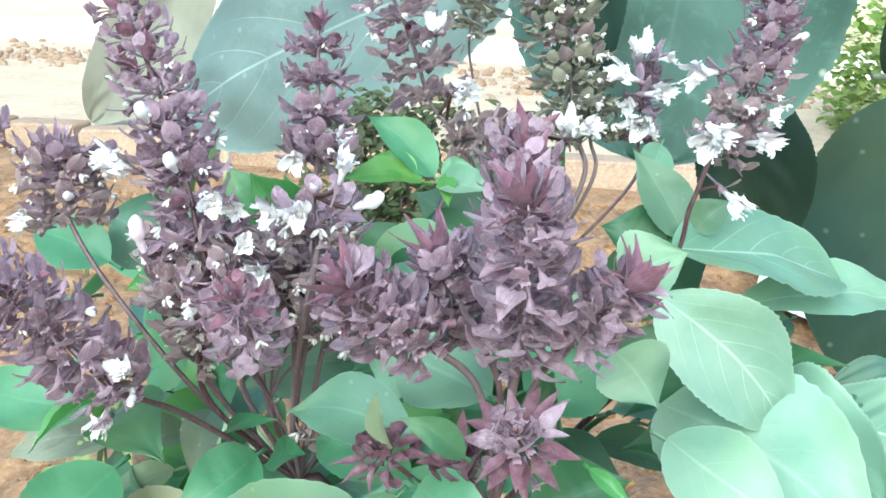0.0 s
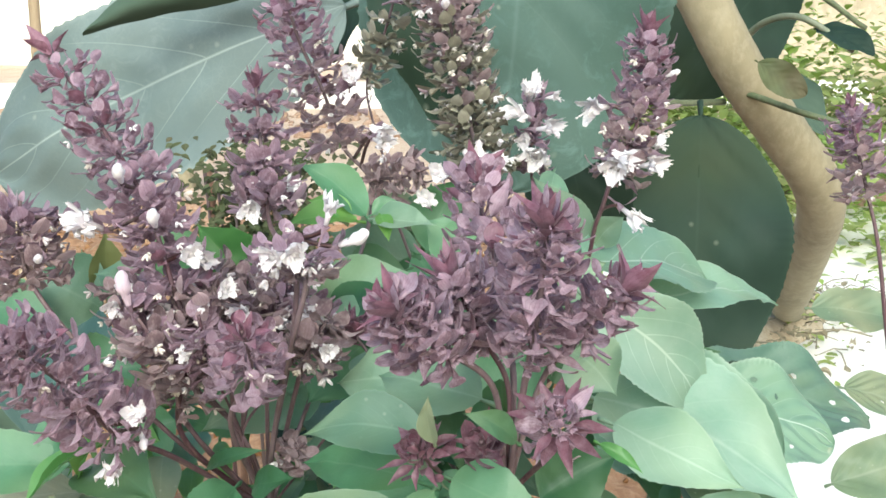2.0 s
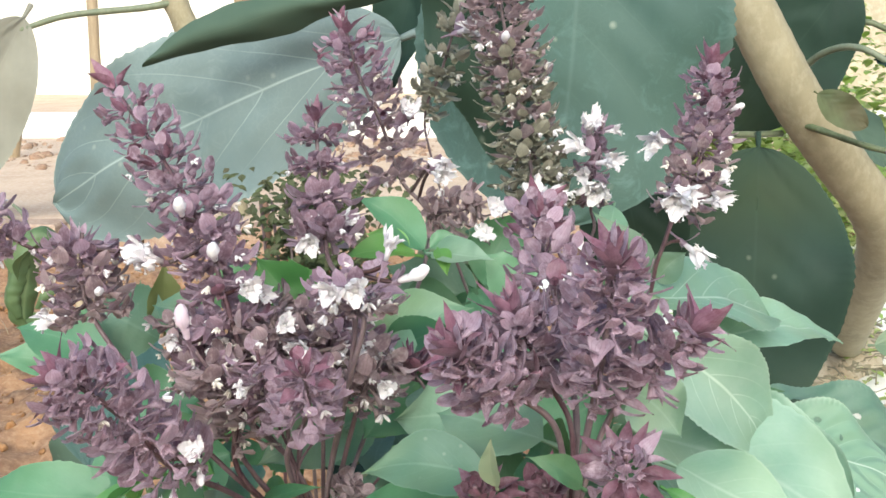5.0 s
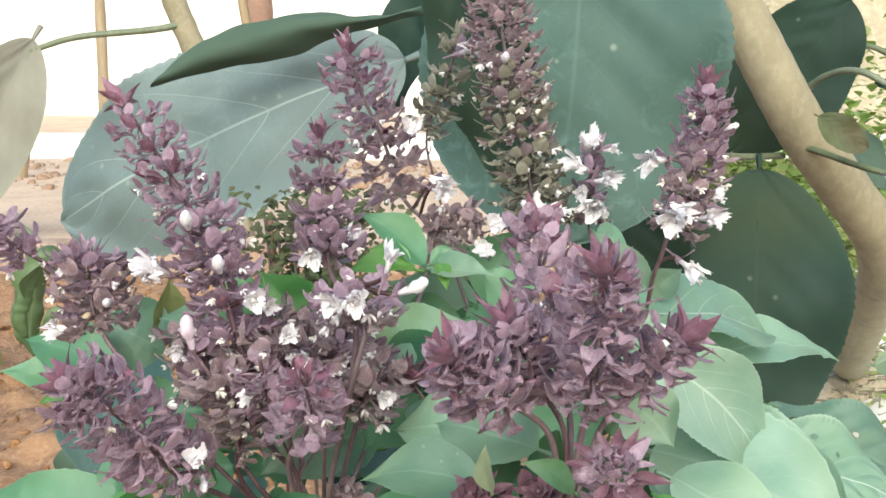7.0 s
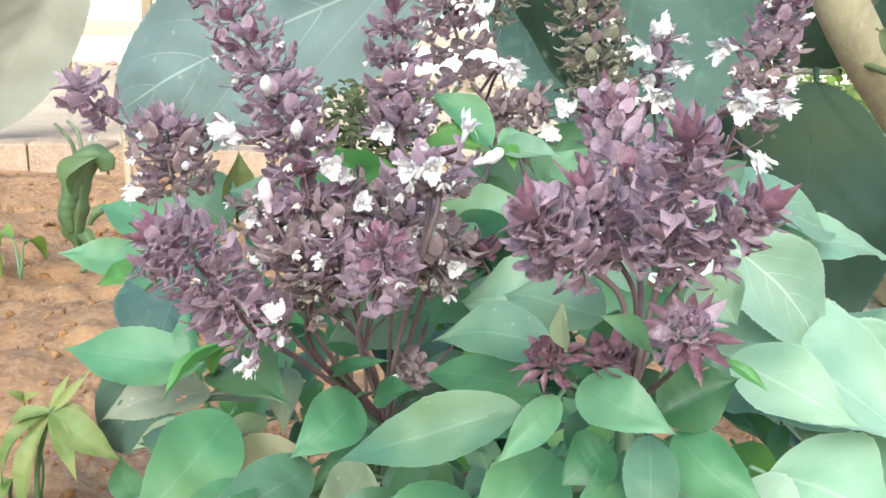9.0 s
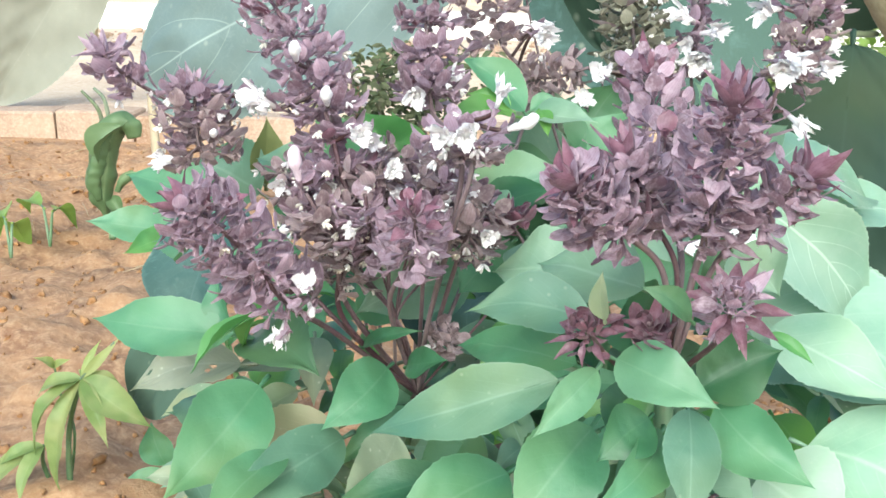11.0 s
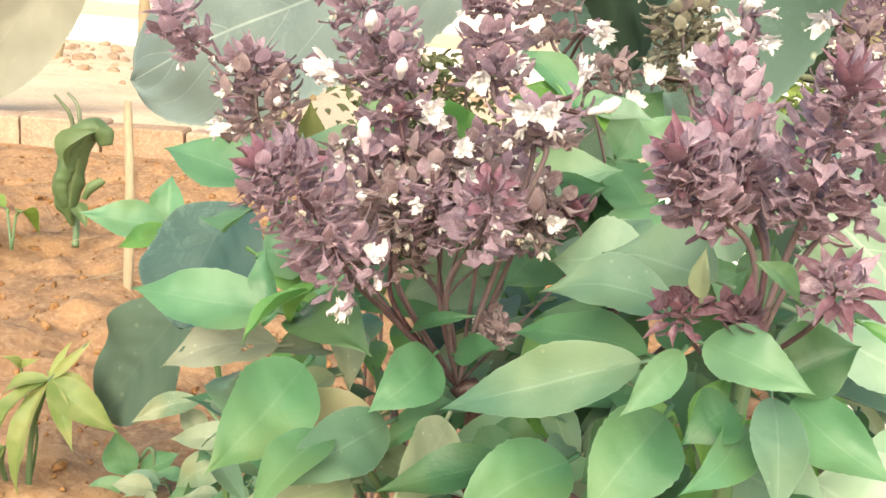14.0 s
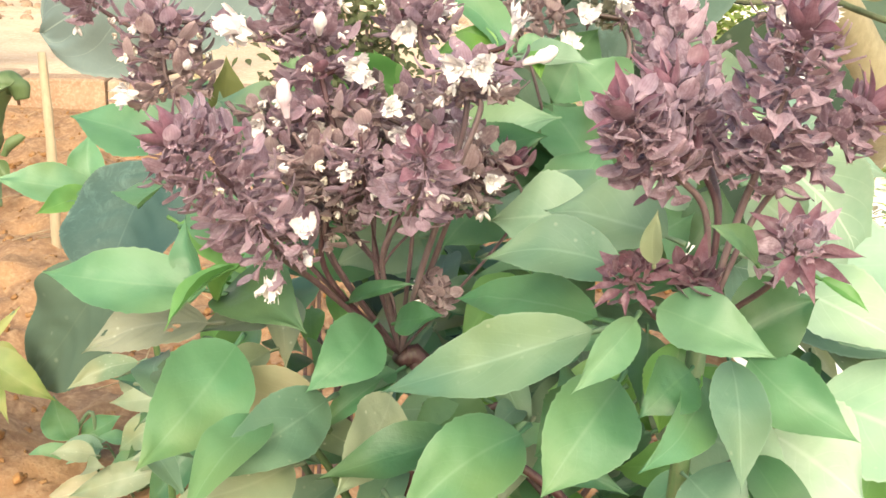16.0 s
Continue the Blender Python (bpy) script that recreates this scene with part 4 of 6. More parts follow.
# filler leaf, added to give the deep shade behind the spikes a dark colour
leaf(shrub, (0.1206, 0.8400, 0.4918), (0.1503, 0.8200, 0.3563), 0.080, AUBERGINE_SHADED, (-0.1, -0.98, 0.1), 0.03, 0.15, label="filler leaf coloured dark to stand for deep shade", **BIG)
# low leaves at the foot of the shrub
leaf(shrub, (0.1340, 0.4900, 0.3835), (0.2150, 0.5000, 0.3620), 0.052, AUBERGINE_PALE, (-0.1, -0.6, 0.8), 0.06, 0.12, label="green leaf with white veins and holes", holes=5, **BIG)
leaf(shrub, (0.1600, 0.5700, 0.3700), (0.2680, 0.5750, 0.3470), 0.066, BASIL_COOL, (0.0, -0.4, 0.9), 0.08, 0.15, label="broad dull leaf with insect holes", holes=7, **BIG)
leaf(shrub, (0.3000, 0.7500, 0.3560), (0.3620, 0.7300, 0.3500), 0.040, BASIL_DULL, (0, -0.6, 0.8), 0.05, 0.2, **BIG)
leaf(shrub, (0.2700, 0.6200, 0.3440), (0.3260, 0.6150, 0.3270), 0.036, BASIL_DULL, (0.1, -0.6, 0.8), 0.08, 0.15, label="dull leaf over the path", holes=2, **BIG)
leaf(shrub, (0.2360, 0.5500, 0.3160), (0.2920, 0.5500, 0.3350), 0.034, BASIL_DULL, (0.0, -0.7, 0.7), 0.06, 0.12, **BIG)
leaf(shrub, (0.0862, 0.4200, 0.4155), (0.1341, 0.3600, 0.4148), 0.055, AUBERGINE_PALE, (-0.2, -0.6, 0.8), 0.04, 0.15, label="pale leaf with white veins", **BIG)
leaf(shrub, (-0.1761, 0.6600, 0.3870), (-0.2050, 0.6200, 0.3183), 0.078, AUBERGINE, (-0.4, -0.85, 0.2), 0.05, 0.15, label="grey-green leaf low in the shade", **BIG)
leaf(shrub, (-0.2989, 0.9800, 0.2134), (-0.3850, 1.0000, 0.0860), 0.108, AUBERGINE_HALF_SHADED, (-0.3, -0.8, 0.3), 0.08, 0.1, label="dark grey leaf low in the shade", **BIG)
leaf(shrub, (-0.0097, 0.5600, 0.3736), (-0.0469, 0.5200, 0.3495), 0.10, AUBERGINE_SHADED, (-0.1, -0.85, 0.4), 0.05, 0.2, **BIG)


# ---------- basil ----------
left_plant = thing("basil_plant", "flowering purple-stemmed basil bush in red soil", "plant", (-0.045, 0.37, 0), "basil bushes")
right_plant = thing("basil_plant", "young basil bush with dense maroon flower heads", "plant", (0.035, 0.30, 0), "basil bushes")
rear_plant = thing("basil_plant", "taller basil bush with old faded flower spikes", "plant", (0.03, 0.46, 0), "basil bushes")
LN, RN, BN = (-0.0356, 0.3650, 0.3989), (0.0347, 0.2850, 0.4409), (0.022, 0.44, 0.44)
stem(left_plant, [(-0.045, 0.37, -0.02), (-0.042, 0.372, 0.2), (-0.0285, 0.3670, 0.3785), LN], 0.0042, 0.0034, label="purple woody main stem")
stem(right_plant, [(0.035, 0.30, -0.02), (0.036, 0.295, 0.2), RN], 0.0034, 0.0024, GREEN_STEM, label="green main stem")
stem(rear_plant, [(0.03, 0.46, -0.02), (0.03, 0.455, 0.22), BN], 0.0042, 0.0034, label="purple-green main stem")

# left bush: leaning tall spike with white buds
s = spike(left_plant, [(-0.1033, 0.3850, 0.5502), (-0.0853, 0.3700, 0.5294), (-0.0703, 0.3540, 0.5120), (-0.0635, 0.3490, 0.4972), (-0.0582, 0.3460, 0.4786)], [(-0.0541, 0.3450, 0.4628), (-0.0590, 0.3480, 0.4328), LN], 9, 0.0120, "purple", "maroon", 9, 8, 0.22, 0.0022, 0.66, size=1.06, crown_size=1.15, label="leaning purple flower spike with white buds")
bud(s, (-0.0700, 0.3380, 0.5155))
bud(s, (-0.0600, 0.3330, 0.5035))
bud(s, (-0.0687, 0.3300, 0.4841), (-0.1, -0.3, 0.9), 1.05, True)
flower(s, (-0.0512, 0.3380, 0.4919), (0.5, -0.8, 0.1))
flower(s, (-0.0830, 0.3450, 0.4999), (-0.6, -0.7, 0.1), 1.2, 1)
flower(s, (-0.0195, 0.3450, 0.4704), (0.6, -0.6, -0.2), 0.9, 2)
# middle spike with a broad lowest whorl
s = spike(left_plant, [(-0.0384, 0.3920, 0.5407), (-0.0371, 0.3880, 0.5225), (-0.0351, 0.3820, 0.5061), (-0.0345, 0.3790, 0.4995)], [(-0.0320, 0.3700, 0.4930), (-0.0212, 0.3350, 0.4880), (-0.0239, 0.3380, 0.4622), (-0.0311, 0.3480, 0.4302), LN], 5, 0.0112, "purple", "maroon", 9, 8, 0.12, 0.0021, 0.75, size=1.06, crown_size=1.1, label="upright purple flower spike with open white flowers")
flower(s, (-0.0377, 0.3700, 0.4995), (-0.2, -0.9, -0.1), 1.1)
flower(s, (-0.0268, 0.3780, 0.5050), (0.7, -0.6, 0.2), 0.8, 1)
s = spike(left_plant, [(-0.0196, 0.3290, 0.4985), (-0.0205, 0.3310, 0.4925), (-0.0200, 0.3300, 0.4870)], [(-0.0177, 0.3250, 0.4847), (-0.0239, 0.3320, 0.4622), (-0.0311, 0.3450, 0.4302), LN], 2, 0.0130, "purple", None, 0, 8, 0.3, 0.0021, 0.9, size=0.9, low="brown", label="broad low whorl with open white flowers and buds")
flower(s, (-0.0249, 0.3120, 0.4967), (-0.3, -0.9, 0.1), 1.0, 1)
flower(s, (-0.0191, 0.3150, 0.4968), (0.3, -0.9, 0.2), 1.0, 2)
flower(s, (-0.0098, 0.3220, 0.5073), (0.1, -0.25, 1), 0.85, 0)
bud(s, (-0.0033, 0.3220, 0.4995), (0.8, -0.3, 0.35), 1.05)
# rear double of it
s = spike(left_plant, [(-0.0327, 0.4320, 0.5701), (-0.0279, 0.4360, 0.5504), (-0.0197, 0.4400, 0.5310), (-0.0127, 0.4400, 0.5104)], [(-0.0020, 0.4350, 0.4958), (-0.0078, 0.4200, 0.4681), LN], 7, 0.0135, "purple", "maroon", 8, 7, 0.4, 0.002, 0.75, size=1.0, crown_size=1.25, low="brown", label="purple flower spike with small white petals")
flower(s, (-0.0087, 0.4250, 0.5370), (0.5, -0.8, 0.1), 1.05)
flower(s, (0.0030, 0.4250, 0.5167), (0.7, -0.7, 0.0), 1.2, 1)
flower(s, (0.0024, 0.4200, 0.5141), (0.4, -0.8, -0.3), 0.9, 2)
# low rosettes and brownish spikes in the middle of the left bush
spike(left_plant, [(-0.0322, 0.3030, 0.4796), (-0.0316, 0.3120, 0.4696), (-0.0341, 0.3220, 0.4585)], [(-0.0416, 0.3350, 0.4402), LN], 3, 0.0100, "purple", "maroon", 11, 7, 0.1, 0.002, 0.8, crown_size=1.0, size=0.84, label="young purple flower head")
s = spike(left_plant, [(-0.0450, 0.3450, 0.4843), (-0.0496, 0.3450, 0.4718), (-0.0557, 0.3480, 0.4564), (-0.0600, 0.3500, 0.4427)], [(-0.0524, 0.3520, 0.4261), LN], 5, 0.0115, "brown", None, 0, 6, 0.5, 0.002, 0.9, label="brownish flower spike with withered petals")
flower(s, (-0.0369, 0.3350, 0.4749), (0.3, -0.9, 0.2), 1.0, 1)
flower(s, (-0.0410, 0.3350, 0.4817), (0.0, -0.9, 0.3), 0.8, 2)
s = spike(left_plant, [(-0.0120, 0.3500, 0.4736), (-0.0160, 0.3450, 0.4651), (-0.0204, 0.3450, 0.4579)], [(-0.0273, 0.3520, 0.4332), LN], 3, 0.0105, "brown", None, 0, 6, 0.7, 0.002, 0.9, label="brownish flower spike with withered petals")
flower(s, (-0.0128, 0.3350, 0.4634), (0.5, -0.8, -0.2), 0.8)
s = spike(left_plant, [(-0.0669, 0.3350, 0.4745), (-0.0616, 0.3360, 0.4656), (-0.0576, 0.3400, 0.4573)], [(-0.0568, 0.3450, 0.4377), LN], 2, 0.0100, "brown", None, 0, 5, 0.3, 0.0018, 0.9, label="thin brownish flower spike")
s = spike(left_plant, [(-0.0283, 0.3560, 0.4799), (-0.0300, 0.3540, 0.4695), (-0.0325, 0.3520, 0.4590)], [(-0.0338, 0.3550, 0.4318), LN], 3, 0.0118, "brown", None, 0, 6, 0.5, 0.0018, 0.9, label="brownish flower spike with withered petals")
s = spike(left_plant, [(-0.0547, 0.3650, 0.4848), (-0.0489, 0.3620, 0.4744), (-0.0453, 0.3600, 0.4600)], [(-0.0441, 0.3580, 0.4302), LN], 4, 0.0110, "brown", None, 0, 6, 0.5, 0.0018, 0.9, label="brownish flower spike with withered petals")
flower(s, (-0.0502, 0.3500, 0.4874), (0.2, -0.9, 0.3), 0.9, 1)
for line, n, rad, tone in (
        ([(-0.0660, 0.3580, 0.4826), (-0.0668, 0.3560, 0.4703), (-0.0660, 0.3550, 0.4576)], 4, 0.0115, "purple"),
        ([(-0.0403, 0.3600, 0.4852), (-0.0385, 0.3580, 0.4719), (-0.0375, 0.3560, 0.4577)], 4, 0.0120, "brown"),
        ([(-0.0200, 0.3620, 0.4766), (-0.0233, 0.3580, 0.4647), (-0.0267, 0.3550, 0.4507)], 4, 0.0115, "purple"),
        ([(-0.0488, 0.3320, 0.4756), (-0.0479, 0.3350, 0.4661), (-0.0465, 0.3400, 0.4548)], 3, 0.0105, "purple"),
        ([(-0.0785, 0.3720, 0.4790), (-0.0778, 0.3680, 0.4686), (-0.0722, 0.3620, 0.4572)], 3, 0.0110, "brown"),
        ([(-0.0619, 0.3720, 0.4716), (-0.0592, 0.3660, 0.4580), (-0.0547, 0.3600, 0.4447)], 4, 0.0120, "brown"),
        ([(-0.0291, 0.3720, 0.4872), (-0.0297, 0.3680, 0.4749), (-0.0309, 0.3620, 0.4634)], 4, 0.0120, "purple")):
    s = spike(left_plant, line, [(-0.0422, 0.3580, 0.4283), LN], n, rad, tone, None, 0, 6, 0.5, 0.0011, 0.9, label="spent brownish-mauve flower spike")
    AX = Vector(line[1])
    for _ in range(1):
        flower(s, AX + Vector((rng.uniform(-0.01, 0.01), -0.011, rng.uniform(-0.012, 0.012))), (rng.uniform(-0.5, 0.5), -0.8, rng.uniform(-0.3, 0.3)), rng.uniform(0.6, 0.9), rng.randrange(3))
s = spike(left_plant, [(-0.0215, 0.3490, 0.4290), (-0.0245, 0.3500, 0.4262), (-0.0270, 0.3510, 0.4230)], [(-0.0320, 0.3560, 0.4140), LN], 2, 0.0060, "brown", None, 0, 5, 0.5, 0.0010, 0.8, size=0.8, label="dry spent flower head low on the stems")
# front spike that leans out low
s = spike(left_plant, [(-0.0925, 0.2900, 0.4833), (-0.0835, 0.2930, 0.4765), (-0.0753, 0.3000, 0.4652), (-0.0675, 0.3120, 0.4475)], [(-0.0586, 0.3350, 0.4311), LN], 8, 0.0120, "purple", "maroon", 12, 8, 0.04, 0.0022, 0.75, crown_size=1.35, size=1.0, bracts=1, label="dense young purple flower spike leaning outward")
flower(s, (-0.0600, 0.3020, 0.4572), (0.4, -0.9, 0.1), 0.9)
bud(s, (-0.0596, 0.3050, 0.4487), (0.3, -0.8, -0.4), 0.7)
flower(s, (-0.0681, 0.3050, 0.4412), (-0.2, -0.6, -0.8), 0.85, 1)
# brown head with a side shoot
s = spike(left_plant, [(-0.1062, 0.3600, 0.5044), (-0.1065, 0.3580, 0.4924), (-0.1032, 0.3560, 0.4788)], [(-0.0883, 0.3520, 0.4596), (-0.0615, 0.3520, 0.4294), LN], 5, 0.0128, "purple", "purple", 7, 7, 0.25, 0.002, 0.9, low="brown", label="rounded brownish flower head with a few buds")
bud(s, (-0.0968, 0.3450, 0.4895), (0.2, -0.9, 0.2), 0.75)
flower(s, (-0.1147, 0.3520, 0.4790), (-0.7, -0.6, -0.2), 1.0, 2)
flower(s, (-0.0854, 0.3500, 0.4988), (0.5, -0.7, 0.2), 1.2, 1)
s = spike(left_plant, [(-0.1324, 0.3460, 0.5156), (-0.1285, 0.3490, 0.5089), (-0.1225, 0.3530, 0.5028)], [(-0.1118, 0.3570, 0.4959), (-0.1052, 0.3580, 0.4907)], 2, 0.0078, "purple", "purple", 10, 6, 0.15, 0.0016, 0.9, label="side shoot with a small purple flower head")
spike(left_plant, [(-0.0072, 0.3560, 0.4685), (-0.0053, 0.3560, 0.4619)], [(-0.0031, 0.3560, 0.4464), LN], 1, 0.006, "maroon", "maroon", 8, 5, 0.0, 0.0012, label="small maroon flower bud cluster")

# rear bush: tall faded spikes
s = spike(rear_plant, [(0.0201, 0.4460, 0.6001), (0.0265, 0.4440, 0.5645), (0.0321, 0.4460, 0.5365), (0.0392, 0.4420, 0.5018)], [(0.0421, 0.4400, 0.4842), BN], 14, 0.0138, "brown", "maroon", 8, 9, 0.5, 0.0022, 0.85, size=0.95, low="faded", label="tall old flower spike, brown and fading to green")
bud(s, (0.0257, 0.4280, 0.5629), (0, -1, 0.3), 0.9)
s = spike(rear_plant, [(0.0099, 0.4700, 0.5758), (0.0026, 0.4700, 0.5509), (-0.0042, 0.4720, 0.5334)], [(-0.0005, 0.4650, 0.5120), BN], 5, 0.0085, "faded", "faded", 6, 5, 0.3, 0.0013, 0.8, label="thin faded greenish flower spike")
flower(s, (0.0137, 0.4550, 0.5662), (0.4, -0.8, 0.1), 1.3, 1)
s = spike(rear_plant, [(0.0329, 0.4500, 0.5319), (0.0402, 0.4520, 0.5139), (0.0437, 0.4500, 0.4983)], [(0.0448, 0.4450, 0.4833), BN], 4, 0.0125, "faded", None, 0, 6, 0.6, 0.0018, 0.9, label="old greenish flower spike with withered petals")
s = spike(rear_plant, [(0.0646, 0.4520, 0.5309), (0.0607, 0.4520, 0.5141), (0.0603, 0.4480, 0.4988)], [(0.0582, 0.4450, 0.4834), BN], 3, 0.0062, "purple", "purple", 6, 5, 0.1, 0.0016, label="short purple spike covered in white flowers")
flower(s, (0.0589, 0.4420, 0.5309), (0, -0.6, 0.7), 1.25)
flower(s, (0.0538, 0.4400, 0.5224), (-0.6, -0.7, 0.1), 1.2, 1)
flower(s, (0.0657, 0.4400, 0.5166), (0.6, -0.7, 0.2), 1.1, 2)
flower(s, (0.0614, 0.4380, 0.5065), (0.1, -0.9, -0.2), 1.45)
flower(s, (0.0681, 0.4450, 0.5282), (0.8, -0.5, 0.2), 0.7, 1)
flower(s, (0.0567, 0.4400, 0.5121), (-0.3, -0.9, -0.1), 0.9, 2)
s = spike(rear_plant, [(0.0199, 0.4300, 0.5038), (0.0088, 0.4320, 0.4997), (-0.0020, 0.4350, 0.4976)], [(0.0046, 0.4350, 0.4892), BN], 3, 0.0085, "brown", None, 0, 5, 0.1, 0.0015, 1.0, label="brown spent whorls hidden among the leaves")
flower(s, (0.0234, 0.4200, 0.5023), (0.1, -0.9, 0.3), 1.15)
flower(s, (0.0372, 0.4250, 0.5064), (0.1, -0.8, 0.5), 1.2, 1)
flower(s, (0.0435, 0.4250, 0.5054), (0.5, -0.7, 0.4), 1.1, 2)
flower(s, (0.0183, 0.4200, 0.4925), (-0.2, -0.9, 0.2), 1.0, 1)
# spike on the far side with big white flowers low down
s = spike(rear_plant, [(0.0978, 0.4200, 0.5569), (0.0970, 0.4160, 0.5389), (0.0928, 0.4100, 0.5223), (0.0822, 0.3980, 0.5048)], [(0.0774, 0.4000, 0.4883), (0.0691, 0.4100, 0.4630), BN], 7, 0.0105, "purple", "maroon", 11, 7, 0.25, 0.002, 0.75, crown_size=1.25, low="brown", label="purple flower spike with large white flowers")
flower(s, (0.0803, 0.3850, 0.5095), (-0.1, -0.95, 0.1), 1.4)
flower(s, (0.0823, 0.3820, 0.5121), (0.3, -0.9, 0.2), 1.1, 1)
flower(s, (0.0772, 0.4080, 0.5268), (-0.7, -0.6, 0.1), 1.3, 2)
flower(s, (0.0902, 0.4000, 0.4895), (0.1, -0.5, -0.8), 1.1, 1)
flower(s, (0.0962, 0.4000, 0.5076), (0.7, -0.6, -0.1), 1.1, 2)
flower(s, (0.0973, 0.4020, 0.5153), (0.8, -0.5, 0.1), 0.9)
bud(s, (0.1048, 0.4120, 0.5388), (0.8, -0.4, 0.2), 0.7)
s = spike(rear_plant, [(0.2067, 0.5000, 0.5224), (0.2122, 0.5000, 0.5022), (0.2184, 0.4980, 0.4794)], [(0.2243, 0.4950, 0.4540), (0.2369, 0.4950, 0.3862), (0.29, 0.50, 0.12), (0.285, 0.50, -0.01)], 5, 0.0135, "purple", "maroon", 9, 6, 0.15, 0.0026, size=1.15, low="brown", label="purple flower spike at the edge of the bush")

# near bush: dense maroon heads
s = spike(right_plant, [(0.0317, 0.3500, 0.5157), (0.0321, 0.3350, 0.5044), (0.0341, 0.3180, 0.4936), (0.0357, 0.3000, 0.4799)], [(0.0369, 0.2900, 0.4683), RN], 7, 0.0112, "purple", "maroon", 13, 6, 0.0, 0.0022, 0.8, crown_size=1.38, size=0.92, label="dense purple flower spike with a bright maroon tip")
spike(right_plant, [(0.0405, 0.2620, 0.5193), (0.0408, 0.2670, 0.5074), (0.0403, 0.2720, 0.4942), (0.0393, 0.2760, 0.4819)], [(0.0381, 0.2800, 0.4706), RN], 7, 0.0098, "purple", "maroon", 13, 6, 0.0, 0.0022, 0.8, crown_size=1.38, size=0.92, label="tall dense purple flower head")
spike(right_plant, [(0.0052, 0.2620, 0.4990), (0.0116, 0.2670, 0.4906), (0.0205, 0.2740, 0.4824)], [(0.0313, 0.2800, 0.4705), RN], 5, 0.0090, "purple", "maroon", 13, 6, 0.0, 0.002, 0.85, crown_size=1.38, size=0.92, label="maroon flower head leaning outward")
spike(right_plant, [(0.0633, 0.2720, 0.5011), (0.0569, 0.2740, 0.4938), (0.0500, 0.2770, 0.4845)], [(0.0421, 0.2800, 0.4721), RN], 3, 0.0075, "purple", "maroon", 12, 6, 0.0, 0.0018, 0.8, crown_size=1.3, size=0.92, label="slim maroon flower head leaning outward")
spike(right_plant, [(0.0193, 0.2850, 0.5014), (0.0236, 0.2850, 0.4930), (0.0292, 0.2840, 0.4820)], [(0.0351, 0.2840, 0.4690), RN], 5, 0.0085, "purple", "maroon", 11, 6, 0.0, 0.0018, 0.85, crown_size=1.2, size=0.92, label="purple flower head in the thick of the bush")
spike(right_plant, [(0.0419, 0.2500, 0.4773), (0.0429, 0.2570, 0.4705), (0.0432, 0.2680, 0.4599)], [(0.0400, 0.2800, 0.4493), RN], 1, 0.0070, "purple", "dusky", 19, 6, 0.0, 0.0018, 0.7, size=0.55, crown_size=0.98, star=True, label="star-shaped maroon flower head seen from its tip")
spike(right_plant, [(0.0114, 0.2660, 0.4636), (0.0150, 0.2720, 0.4567)], [(0.0225, 0.2800, 0.4467), RN], 1, 0.006, "dusky", "dusky", 12, 4, 0.0, 0.0014, 0.8, size=0.55, crown_size=0.85, star=True, label="small star-shaped maroon flower head")
spike(right_plant, [(0.0273, 0.2700, 0.4623), (0.0290, 0.2740, 0.4568)], [(0.0324, 0.2820, 0.4465), RN], 1, 0.005, "dusky", "dusky", 10, 5, 0.0, 0.0014, 0.7, label="small maroon flower bud cluster")

# leaves of the left bush
leaf(left_plant, (-0.0923, 0.3430, 0.4258), (-0.1424, 0.3510, 0.4265), 0.0205, BASIL, (0.1, -0.75, 0.65), 0.06, 0.1)
leaf(left_plant, (-0.0920, 0.3420, 0.4275), (-0.1009, 0.3530, 0.4443), 0.0105, BASIL, (-0.6, -0.8, 0.2), 0.04, 0.35)
leaf(left_plant, (-0.0827, 0.3350, 0.4361), (-0.0986, 0.3200, 0.4208), 0.0075, BASIL_YOUNG, (-0.7, -0.3, 0.6), 0.08, 0.5)
leaf(left_plant, (-0.0886, 0.3400, 0.4228), (-0.0792, 0.3350, 0.4399), 0.008, BASIL_YOUNG, (-0.6, -0.7, 0.3), 0.04, 0.5)
leaf(left_plant, (-0.0955, 0.3620, 0.4078), (-0.1354, 0.3600, 0.3976), 0.019, BASIL_GREY, (0.0, -0.65, 0.75), 0.06, 0.1, label="grey withered leaf with an eaten margin", holes=4)
leaf(left_plant, (-0.0879, 0.3480, 0.4236), (-0.0620, 0.3250, 0.4222), 0.024, BASIL_DARK, (0.0, -0.6, 0.8), 0.1, 0.15)
leaf(left_plant, (-0.0827, 0.3370, 0.4112), (-0.1032, 0.3000, 0.3899), 0.0265, BASIL, (0.35, -0.75, 0.55), 0.05, 0.12)
leaf(left_plant, (-0.0606, 0.3520, 0.3911), (-0.0896, 0.3350, 0.3777), 0.028, BASIL_TAN, (0.3, -0.6, 0.75), 0.06, 0.12)
leaf(left_plant, (-0.0440, 0.3500, 0.4141), (-0.0607, 0.3250, 0.4038), 0.020, BASIL, (0.2, -0.8, 0.55), 0.08, 0.1)
leaf(left_plant, (-0.0375, 0.3220, 0.4045), (-0.0511, 0.2920, 0.3892), 0.0185, BASIL_DULL, (0.3, -0.85, 0.4), 0.05, 0.15)
leaf(left_plant, (-0.0560, 0.3350, 0.3960), (-0.0870, 0.2950, 0.3895), 0.0200, BASIL_COOL, (0.3, -0.75, 0.6), 0.08, 0.1)
leaf(left_plant, (-0.0640, 0.3200, 0.3830), (-0.0945, 0.2900, 0.3850), 0.020, BASIL_DULL, (0.2, -0.7, 0.7), 0.08, 0.1)
